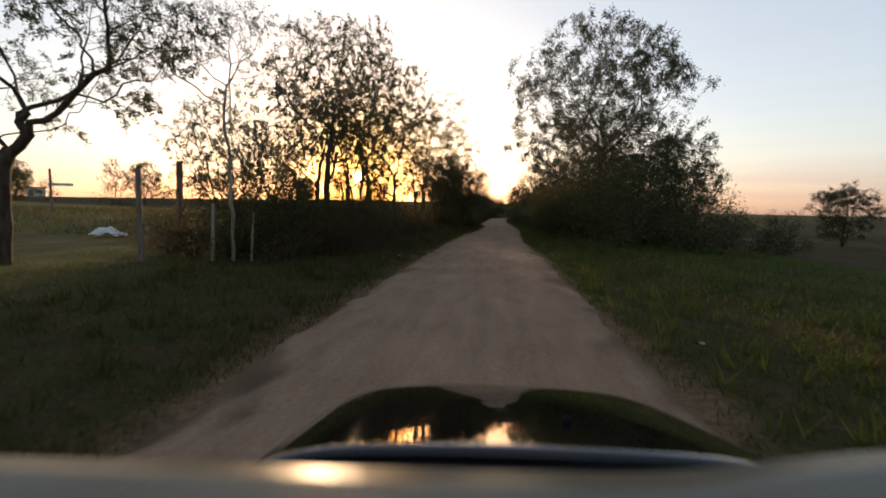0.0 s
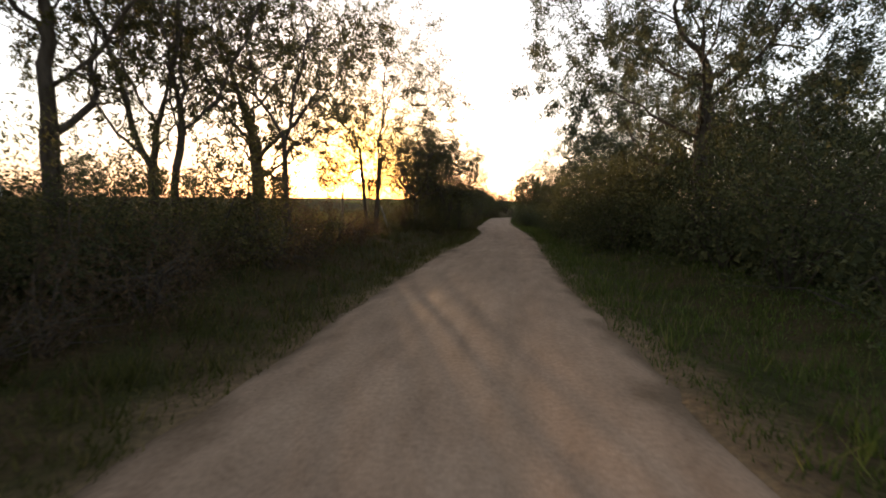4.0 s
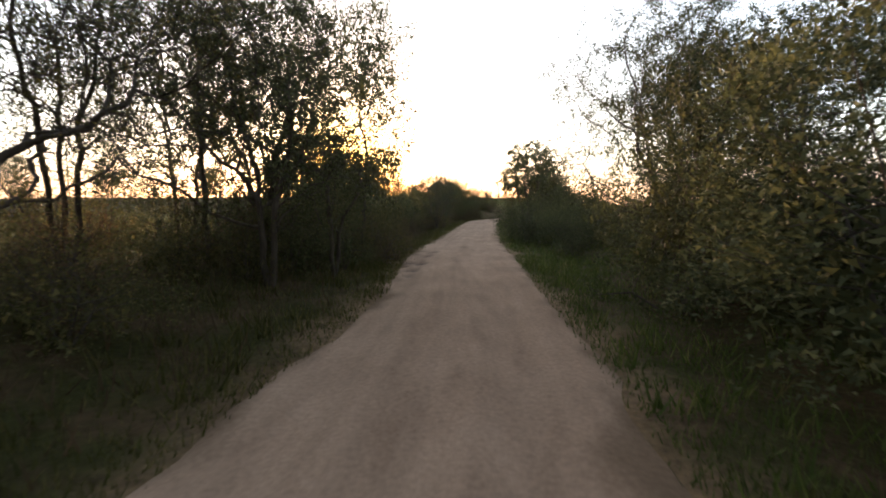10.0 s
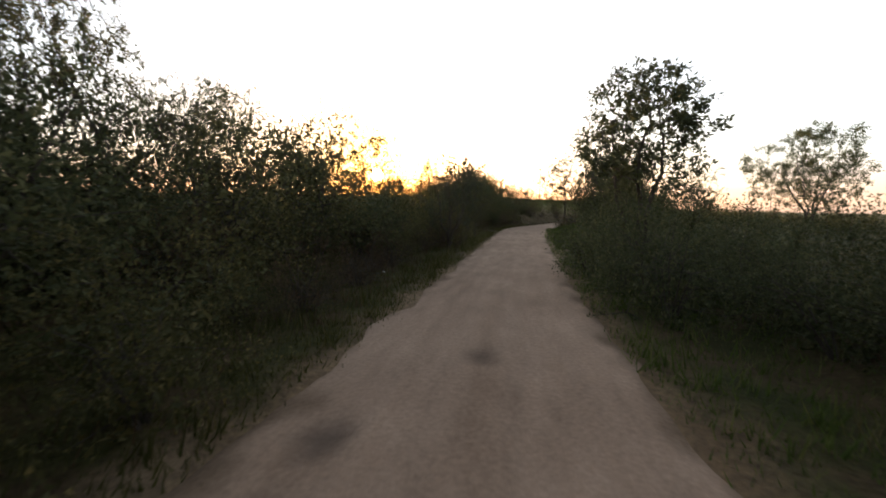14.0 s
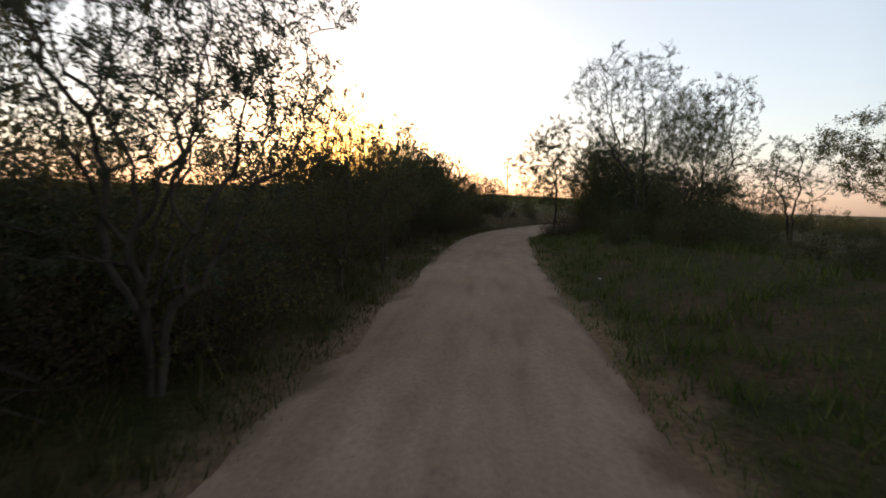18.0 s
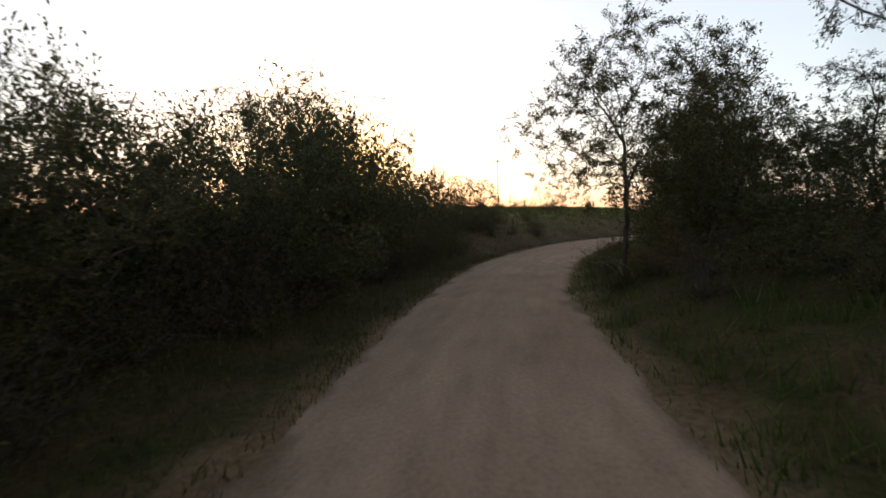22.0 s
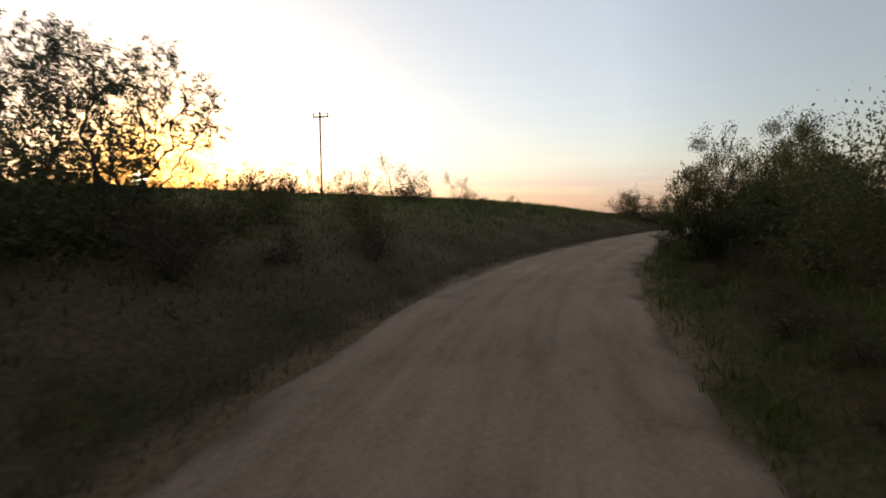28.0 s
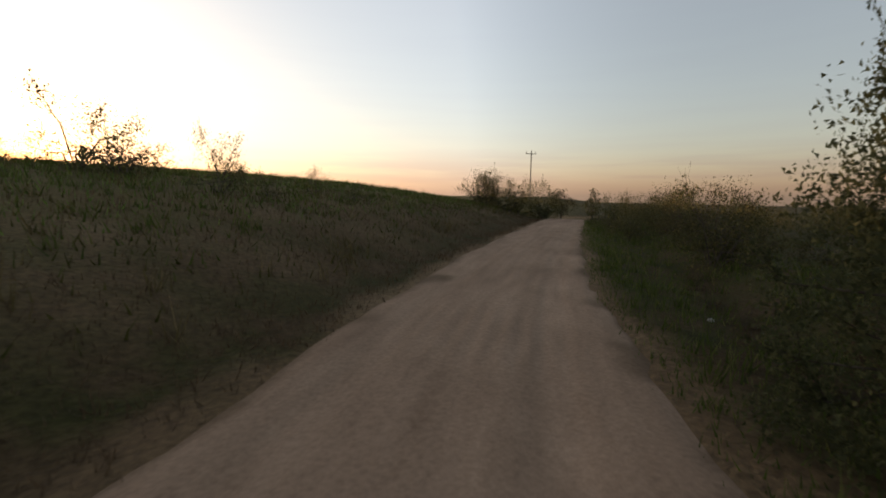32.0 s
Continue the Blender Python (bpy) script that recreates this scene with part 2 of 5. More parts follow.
fine = ramp(nt, noise_tex(nt, 16.0, 6.0), [(0.3, (0.5, 0.5, 0.5)), (0.75, (1.2, 1.2, 1.1))])
earth = nt.nodes.new("ShaderNodeAttribute")
earth.attribute_name = "bare_earth"
dirt = ramp(nt, noise_tex(nt, 0.35, 5.0), [(0.3, (0.135, 0.085, 0.045)), (0.7, (0.23, 0.155, 0.09))])
straw = nt.nodes.new("ShaderNodeAttribute")
straw.attribute_name = "straw"
dry = ramp(nt, noise_tex(nt, 0.8, 6.0), [(0.3, (0.11, 0.10, 0.03)), (0.7, (0.22, 0.18, 0.07))])
soil = mix(nt, straw.outputs["Fac"], soil, dry)
nt.links.new(mix(nt, 1.0, mix(nt, earth.outputs["Fac"], soil, dirt), fine, "MULTIPLY"), b.inputs["Base Color"])
bump(nt, b, noise_tex(nt, 12.0, 6.0), 0.8, 0.06)

# ---------------------------------------------------------------- helpers
def mesh_of(name, verts, faces, mat, smooth=False):
    me = bpy.data.meshes.new(name)
    me.from_pydata(verts, [], faces)
    me.materials.append(mat)
    if smooth:
        me.polygons.foreach_set("use_smooth", [True] * len(me.polygons))
    me.update()
    return me


def fast_mesh(name, verts, loops_per_face, mat):
    """verts: n x 3, each run of loops_per_face verts is one face."""
    n = len(verts)
    me = bpy.data.meshes.new(name)
    me.vertices.add(n)
    me.vertices.foreach_set("co", np.ascontiguousarray(verts, dtype=np.float32).ravel())
    me.loops.add(n)
    me.loops.foreach_set("vertex_index", np.arange(n, dtype=np.int32))
    k = n // loops_per_face
    me.polygons.add(k)
    me.polygons.foreach_set("loop_start", np.arange(0, n, loops_per_face, dtype=np.int32))
    me.polygons.foreach_set("loop_total", np.full(k, loops_per_face, dtype=np.int32))
    me.materials.append(mat)
    me.update()
    me.validate()
    return me


def quad_mesh(name, verts, faces, mat):
    me = bpy.data.meshes.new(name)
    me.vertices.add(len(verts))
    me.vertices.foreach_set("co", np.ascontiguousarray(verts, dtype=np.float32).ravel())
    me.loops.add(len(faces) * 4)
    me.loops.foreach_set("vertex_index", np.ascontiguousarray(faces, dtype=np.int32).ravel())
    me.polygons.add(len(faces))
    me.polygons.foreach_set("loop_start", np.arange(0, len(faces) * 4, 4, dtype=np.int32))
    me.polygons.foreach_set("loop_total", np.full(len(faces), 4, dtype=np.int32))
    me.polygons.foreach_set("use_smooth", np.ones(len(faces), dtype=bool))
    me.materials.append(mat)
    me.update()
    return me


def part(name, data, parent, label=""):
    ob = new(name, data)
    ob.parent = parent
    if label:
        ob["label"] = label
    return ob


def bm_mesh(name, bm, mat, smooth=False):
    me = bpy.data.meshes.new(name)
    bm.to_mesh(me)
    bm.free()
    me.materials.append(mat)
    if smooth:
        me.polygons.foreach_set("use_smooth", [True] * len(me.polygons))
    return me


def smooth01(x):
    x = np.clip(x, 0, 1)
    return x * x * (3 - 2 * x)


# ---------------------------------------------------------------- ground and road
# the wheel line of the lane: x, y, height
LINE = np.array([(-2.4, -40, 0.0), (-1.0, -12, 0.0), (0.0, 0.0, 0.0), (0.46, 5.7, 0.01), (0.9, 11.0, 0.0), (1.46, 16.7, -0.01), (2.24, 22.7, -0.04),
                 (3.0, 28.3, -0.05), (3.43, 33.3, -0.01), (3.51, 38.4, -0.01), (3.83, 44.1, -0.04), (4.4, 50.1, -0.05), (4.93, 55.3, -0.04),
                 (5.51, 60.75, -0.04), (6.49, 66.0, -0.04), (7.66, 71.3, -0.12), (9.53, 76.84, -0.18), (12.35, 81.32, -0.06), (15.16, 84.51, 0.00),
                 (19.05, 87.85, 0.03), (23.79, 91.25, 0.08), (30.48, 95.68, 0.10), (39.24, 101.72, -0.10), (53.69, 112.12, -1.00), (92.96, 141.50, -3.00), (206.63, 226.82, -8.00)])


def dense_line(step=0.4):
    p, out = LINE, []
    for i in range(1, len(p) - 2):
        n = max(2, int(np.linalg.norm(p[i + 1] - p[i]) / step))
        for k in range(n):
            t = k / n
            a, b2, c, d = p[i - 1], p[i], p[i + 1], p[i + 2]
            m1, m2 = (c - a) * 0.5, (d - b2) * 0.5
            sc = np.linalg.norm(c - b2)
            m1, m2 = m1 / np.linalg.norm(m1) * sc, m2 / np.linalg.norm(m2) * sc
            h = (2 * t**3 - 3 * t**2 + 1, t**3 - 2 * t**2 + t, -2 * t**3 + 3 * t**2, t**3 - t**2)
            out.append(h[0] * b2 + h[1] * m1 + h[2] * c + h[3] * m2)
    return np.array(out)


CURVE = dense_line()
_d = np.gradient(CURVE[:, :2], axis=0)
_d /= np.linalg.norm(_d, axis=1)[:, None]
RIGHT = np.stack([_d[:, 1], -_d[:, 0]], 1)


def nearest(xy):
    """Side distance from the wheel line (right is positive), the line's height there and the y along it."""
    lat, hz, sy = np.empty(len(xy)), np.empty(len(xy)), np.empty(len(xy))
    for i in range(0, len(xy), 20000):
        q = xy[i:i + 20000]
        d2 = ((q[:, None, :] - CURVE[None, :, :2]) ** 2).sum(2)
        j = d2.argmin(1)
        s = ((q - CURVE[j, :2]) * RIGHT[j]).sum(1)
        lat[i:i + 20000] = np.where(s < 0, -1, 1) * np.sqrt(d2[np.arange(len(q)), j])
        hz[i:i + 20000], sy[i:i + 20000] = CURVE[j, 2], CURVE[j, 1]
    return lat, hz, sy


def rough_noise(xy, scale, seed):
    r = np.random.RandomState(seed)
    out = np.zeros(len(xy))
    for k in range(6):
        a = r.uniform(0, 6.283)
        f = scale * r.uniform(0.5, 2.2)
        out += np.sin(xy[:, 0] * math.cos(a) * f + xy[:, 1] * math.sin(a) * f + r.uniform(0, 6.283)) / 6
    return out


def left_edge(sy):
    return -np.interp(sy, [0, 15, 25, 29, 35, 40, 45, 60, 66, 74, 82, 90], [2.1, 2.0, 2.1, 1.8, 1.45, 1.6, 1.42, 1.38, 1.65, 1.9, 1.85, 1.75])


def right_edge(sy):
    return np.interp(sy, [0, 13, 20, 26, 34, 40, 47, 60, 65, 69, 75, 84, 87, 89, 94], [1.5, 1.5, 1.15, 1.0, 1.0, 1.3, 1.15, 1.22, 1.1, 0.95, 1.3, 1.25, 1.05, 0.85, 0.6])


def height(xy):
    lat, hz, sy = nearest(xy)
    far = np.abs(lat)
    z = hz * np.clip(1 - (far - 6) / 60, 0, 1)
    left = lat < 0
    # a low bank along the left verge
    bank = 0.42 * smooth01((-lat - 2.6) / 2.0) * smooth01((sy - 12) / 10) * (1 - 0.5 * smooth01((sy - 70) / 8))
    # a hill on the left past the bend
    side = np.clip(-lat - 2.5, 0, 400)
    hill = smooth01((sy - 52) / 34) * (1 - smooth01((xy[:, 0] - 24) / 45)) * (2.45 * (1 - np.exp(-side / 9.0)) + 0.3 * smooth01(side / 60))
    rise = 1.5 * smooth01((side - 10) / 90) * (1 - smooth01((sy - 40) / 20))
    z = z + np.where(left, bank + hill + rise, 0)
    # the right side: a shallow ditch, then slowly falling land
    side = np.clip(lat - right_edge(sy), 0, 600)
    ditch = -0.16 * np.exp(-((side - 1.6) / 0.7) ** 2) + 0.10 * np.exp(-((side - 3.0) / 0.9) ** 2)
    inner = 0.55 * smooth01((side - 0.15) / 1.5) * smooth01((sy - 48) / 9) * (1 - smooth01((sy - 80) / 8))
    z = z + np.where(left, 0, ditch + inner - 0.042 * np.clip(side - 5, 0, 2600))
    z = z + 0.05 * rough_noise(xy, 1.1, 1) * smooth01((far - 2.0) / 1.5) + 0.3 * rough_noise(xy, 0.12, 2) * smooth01((far - 12) / 25)
    # the bed of the lane lies lower than its surface
    inside = (lat > left_edge(sy) + 0.1) & (lat < right_edge(sy) - 0.12)
    return z - np.where(inside, 0.06, 0)


def height_at(x, y):
    return float(height(np.array([[x, y]], float))[0])


def spaced(centre_lo, centre_hi, step, far):
    a = list(np.arange(centre_lo, centre_hi, step))
    s, v = step, centre_hi
    while v < far:
        a.append(v)
        s *= 1.25
        v += s
    s, v = step, centre_lo - step
    while v > -far:
        a.insert(0, v)
        s *= 1.25
        v -= s
    return np.array(a)


gx, gy = spaced(-12, 34, 0.33, 2600), spaced(-6, 112, 0.33, 2600)
GX, GY = np.meshgrid(gx, gy)
xy = np.stack([GX.ravel(), GY.ravel()], 1)
gz = height(xy)
idx = np.arange(len(xy)).reshape(GX.shape)
quads = np.stack([idx[:-1, :-1], idx[:-1, 1:], idx[1:, 1:], idx[1:, :-1]], -1).reshape(-1, 4)
me = quad_mesh("ground", np.c_[xy, gz], quads, SOIL)
# bare earth beside the lane, ragged, fading into the grass
lat, _, sy = nearest(xy)
off = np.where(lat < 0, left_edge(sy) - lat, lat - right_edge(sy))
bare = 1 - smooth01((off + 0.02 - 0.25 * rough_noise(xy, 2.4, 8) - 0.25 * rough_noise(xy, 7.0, 9)) / 0.4)
straw = np.maximum(smooth01((-lat - 6) / 6) * (1 - smooth01((sy - 50) / 14)), 0.55 * smooth01((-lat - 3) / 4) * smooth01((sy - 68) / 10))
straw = np.clip(straw * (0.8 + 0.5 * rough_noise(xy, 0.7, 12)), 0, 1)
bare = np.maximum(bare, 0.55 * smooth01((-lat - 2) / 1.5) * (1 - smooth01((-lat - 5) / 6)) * smooth01((sy - 68) / 8) * np.clip(0.75 + 0.7 * rough_noise(xy, 1.3, 14), 0, 1))
me.attributes.new("straw", "FLOAT", "POINT").data.foreach_set("value", straw.astype(np.float32))
me.attributes.new("bare_earth", "FLOAT", "POINT").data.foreach_set("value", bare.astype(np.float32))
ground = tagged(new("ground", me), "dark grassy soil of the verges and fields", "ground", kind="structure")

# the lane: a ribbon with wheel ruts and ragged edges
keep = (CURVE[:, 1] > -13) & (CURVE[:, 1] < 116)
fine_i = np.arange(0, keep.sum() - 1, 0.5)
base = CURVE[keep]
cx = np.stack([np.interp(fine_i, np.arange(len(base)), base[:, c]) for c in range(3)], 1)
rx = np.stack([np.interp(fine_i, np.arange(len(base)), RIGHT[keep][:, c]) for c in range(2)], 1)
rows_n, cols_n = len(cx), 57
# shallow potholes, coloured a darker brown inside: x, y, radius
HOLES = [(-1.77, 2.75, 0.36), (-1.5, 3.2, 0.3), (-1.81, 2.47, 0.26), (-1.35, 2.75, 0.24), (-1.45, 6.74, 0.2), (2.3, 36.61, 0.22), (2.51, 39.91, 0.3), (2.08, 37.96, 0.2), (2.17, 38.61, 0.2), (2.44, 38.41, 0.3), (2.62, 40.8, 0.3), (3.55, 42.47, 0.3), (2.33, 37.41, 0.3)]


def hole_depth(p):
    out = np.zeros(len(p))
    for x, y, r in HOLES:
        d = np.hypot((p[:, 0] - x) * 1.1, (p[:, 1] - y) * 0.7) / (r * 0.75) + 0.5 * rough_noise(p, 9.0, int(x * 10) % 50 + 60)
        out = np.maximum(out, 1 - smooth01(d / 1.2))
    return out


hole_tones = []
verts, lats = [], []
for j in range(cols_n):
    u = j / (cols_n - 1)
    wob_l = 0.06 * rough_noise(cx[:, :2], 1.7, 20) + 0.09 * rough_noise(cx[:, :2], 5.0, 21)
    wob_r = 0.06 * rough_noise(cx[:, :2], 1.9, 22) + 0.09 * rough_noise(cx[:, :2], 5.5, 23)
    lo, hi = left_edge(cx[:, 1]) - 0.1 + wob_l, right_edge(cx[:, 1]) + 0.08 + wob_r
    lat = lo + (hi - lo) * u
    p = cx[:, :2] + rx * lat[:, None]
    rut = -0.035 * (np.exp(-((lat - 0.25) / 0.22) ** 2) + np.exp(-((lat + 1.2) / 0.22) ** 2))
    edge = -0.12 * (np.abs(u - 0.5) * 2) ** 9
    z = cx[:, 2] + 0.035 + rut + edge + 0.007 * rough_noise(p, 2.2, 5) + 0.006 * rough_noise(p, 9.0, 6)
    hole = hole_depth(p)
    hole_tones.append(hole * 0.8)
    late = smooth01((cx[:, 1] - 72) / 8)
    z = z - 0.05 * hole + 0.013 * late * np.clip(0.5 + 1.6 * rough_noise(p, 1.4, 33), 0, 1) * np.sin(lat * 31 + 4.0 * rough_noise(cx[:, :2], 0.5, 31)) * np.exp(-((lat + 0.4) / 1.2) ** 2)
    verts.append(np.c_[p, z])
    lats.append(lat)
V = np.stack(verts, 1).reshape(-1, 3)
ri = np.arange(rows_n * cols_n).reshape(rows_n, cols_n)
rq = np.stack([ri[:-1, :-1], ri[:-1, 1:], ri[1:, 1:], ri[1:, :-1]], -1).reshape(-1, 4)
road_mesh = quad_mesh("road", V, rq, DIRT)
across = np.stack(lats, 1).ravel()
along = np.repeat(np.arange(rows_n) * 0.2, cols_n)
road_mesh.attributes.new("lane_place", "FLOAT_VECTOR", "POINT").data.foreach_set("vector", np.c_[across, along, across * 0].astype(np.float32).ravel())
u_across = np.abs(np.tile(np.arange(cols_n) / (cols_n - 1), rows_n) - 0.5) * 2
shoulder = np.maximum(smooth01((u_across - 0.76 + 0.2 * rough_noise(V[:, :2], 2.0, 41) + 0.2 * rough_noise(V[:, :2], 6.5, 42)) / 0.24), smooth01((u_across - 0.86) / 0.1))
road_mesh.attributes.new("shoulder", "FLOAT", "POINT").data.foreach_set("value", shoulder.astype(np.float32))
road_mesh.attributes.new("hole_tone", "FLOAT", "POINT").data.foreach_set("value", np.stack(hole_tones, 1).ravel().astype(np.float32))
road = tagged(new("road", road_mesh), "narrow tan dirt lane with shallow wheel ruts", "road", kind="structure")

# ---------------------------------------------------------------- plants
def tubes(name, segs, mat):
    """segs: (p0, p1, r0, r1). An open tube for each, seven-sided where thick and three-sided where thin."""
    vs, fs, base_n = [], [], 0
    radius = np.array([q[2] for q in segs])
    stout = np.where(radius > 0.05, 2, np.where(radius > 0.016, 1, 0))
    for sides, level in ((8, 2), (5, 1), (3, 0)):
        some = [q for q, k in zip(segs, stout) if k == level]
        if not some:
            continue
        p0, p1 = np.array([q[0] for q in some]), np.array([q[1] for q in some])
        r0, r1 = np.array([q[2] for q in some]), np.array([q[3] for q in some])
        d = p1 - p0
        d /= np.linalg.norm(d, axis=1)[:, None] + 1e-9
        a = np.cross(d, np.where(np.abs(d[:, 2:3]) < 0.9, [[0, 0, 1.0]], [[1.0, 0, 0]]))
        a /= np.linalg.norm(a, axis=1)[:, None]
        c = np.cross(d, a)
        n = len(some)
        ang = np.arange(sides) * 2 * math.pi / sides
        ring = np.cos(ang)[None, :, None] * a[:, None] + np.sin(ang)[None, :, None] * c[:, None]
        # each piece runs a little into the next, so that bends stay closed
        over = d * (r1 * 0.5)[:, None]
        v = np.concatenate([p0[:, None] + ring * r0[:, None, None], (p1 + over)[:, None] + ring * r1[:, None, None]], 1).reshape(-1, 3)
        k = np.arange(sides)
        f = np.stack([k, (k + 1) % sides, sides + (k + 1) % sides, sides + k], 1)
        fs.append((f[None] + (np.arange(n) * 2 * sides)[:, None, None]).reshape(-1, 4) + base_n)
        vs.append(v)
        base_n += len(v)
    return quad_mesh(name, np.concatenate(vs), np.concatenate(fs), mat)


def leaves(name, at, aim, size, mat, rng, slim=0.42, corners=4):
    """A small leaf at each place that points along aim, with four corners or three."""
    n = len(at)
    d = aim + rng.normal(size=(n, 3)) * 0.55
    d /= np.linalg.norm(d, axis=1)[:, None] + 1e-9
    a = np.cross(d, rng.normal(size=(n, 3)))
    a /= np.linalg.norm(a, axis=1)[:, None] + 1e-9
    s = (size * rng.uniform(0.6, 1.4, n))[:, None]
    tip, side = d * s, a * s * slim * 0.5
    if corners == 3:
        v = np.stack([at, at + tip * 0.5 + side * 1.5, at + tip * 0.95 - side * 0.7], 1).reshape(-1, 3)
        return fast_mesh(name, v, 3, mat)
    v = np.stack([at, at + tip * 0.45 + side, at + tip, at + tip * 0.5 - side], 1).reshape(-1, 3)
    return fast_mesh(name, v, 4, mat)


PROFILES = {"vase": ((0, 0.22), (0.25, 0.62), (0.6, 1.0), (0.85, 0.85), (1, 0.35)), "dome": ((0, 0.75), (0.25, 1.0), (0.6, 0.9), (0.85, 0.6), (1, 0.2)),
            "flat": ((0, 0.5), (0.3, 0.9), (0.7, 1.0), (1, 0.65)), "oval": ((0, 0.45), (0.3, 0.9), (0.55, 1.0), (0.8, 0.72), (1, 0.25)),
            "spire": ((0, 0.8), (0.3, 1.0), (0.6, 0.62), (1, 0.15))}


def branching(rng, h, r, base, profile, fork, stems, clusters, points, clump, lean, step, wander=0.25, gap=0.0):
    """Limbs that grow from the stems towards points of the crown, until each is reached. Gives the nodes, their parents and the way that each one grew."""
    us, rs = zip(*PROFILES[profile])
    lobes = rng.uniform(0, 6.283, 3)
    centres = []
    while len(centres) < clusters:
        u, az = rng.uniform(0, 1), rng.uniform(0, 6.283)
        if rng.uniform() > np.interp(u, us, rs) ** 2 + 0.15:
            continue
        wide = r * np.interp(u, us, rs) * (1 + 0.2 * math.sin(2 * az + lobes[0]) + 0.15 * math.sin(3 * az + lobes[1]))
        out = wide * math.sqrt(rng.uniform(gap, 1))
        z = base + u * (h - base)
        centres.append((math.cos(az) * out + lean * (z - fork), math.sin(az) * out, z))
    centres = np.array(centres)
    pick = rng.randint(clusters, size=points)
    aims = centres[pick] + np.clip(rng.normal(size=(points, 3)), -1.8, 1.8) * clump * np.array([1, 1, 0.75])
    aims = aims[(aims[:, 2] > max(base * 0.8, 0.1)) & (aims[:, 2] < h)]
    nodes, parent, way = [], [], []
    for k in range(stems):
        a = 6.283 * (k + rng.uniform(0, 0.5)) / stems
        spread = 0.0 if stems == 1 else 0.10 * fork
        p = np.array([math.cos(a), math.sin(a), 0]) * (0.0 if stems == 1 else 0.05 * fork)
        p[2] = -0.15
        top = p + np.array([math.cos(a) * spread + lean * 0.3 * fork, math.sin(a) * spread, fork + 0.15])
        n = max(3, int((fork + 0.15) / step))
        last = -1
        for i in range(n + 1):
            t = i / n
            q = p + (top - p) * t + np.array([*(rng.normal(size=2) * min(0.013 * fork, 0.018)), 0]) * (0 < i)
            nodes.append(q)
            parent.append(last)
            way.append((top - p) / np.linalg.norm(top - p))
            last = len(nodes) - 1
    nodes, way = [np.array(q) for q in nodes], list(way)
    free = [i for i in range(len(nodes)) if nodes[i][2] >= fork * 0.72]
    D = np.full(len(aims), 1e9)
    J = np.zeros(len(aims), int)
    for i in free:
        d = np.linalg.norm(aims - nodes[i], axis=1)
        J, D = np.where(d < D, i, J), np.minimum(d, D)
    kill, alive = step * 1.1, np.ones(len(aims), bool)
    for _ in range(140):
        idx = np.nonzero(alive)[0]
        if not len(idx):
            break
        fresh = []
        for i in np.unique(J[idx]):
            mine = idx[J[idx] == i]
            v = aims[mine] - nodes[i]
            v = (v / (np.linalg.norm(v, axis=1)[:, None] + 1e-9)).mean(0)
            v = v + way[i] * 0.35 + rng.normal(size=3) * wander + np.array([0, 0, 0.06])
            v /= np.linalg.norm(v) + 1e-9
            nodes.append(nodes[i] + v * step)
            parent.append(i)
            way.append(v)
            fresh.append(len(nodes) - 1)
        for i in fresh:
            d = np.linalg.norm(aims - nodes[i], axis=1)
            J, D = np.where(d < D, i, J), np.minimum(d, D)
        alive &= D > kill
        if len(nodes) > 2200:
            break
    return np.array(nodes), np.array(parent), np.array(way)


def limb_radii(parent, tip, stout):
    """Each limb is as thick as the limbs that it carries ask for."""
    n = len(parent)
    load = np.zeros(n)
    kids = np.zeros(n, int)
    for i in range(n - 1, -1, -1):
        if not kids[i]:
            load[i] = 1.0
        if parent[i] >= 0:
            load[parent[i]] += load[i]
            kids[parent[i]] += 1
    power = math.log(stout / tip) / math.log(max(load.max(), 3))
    return tip * load ** power, kids


KINDS = {}


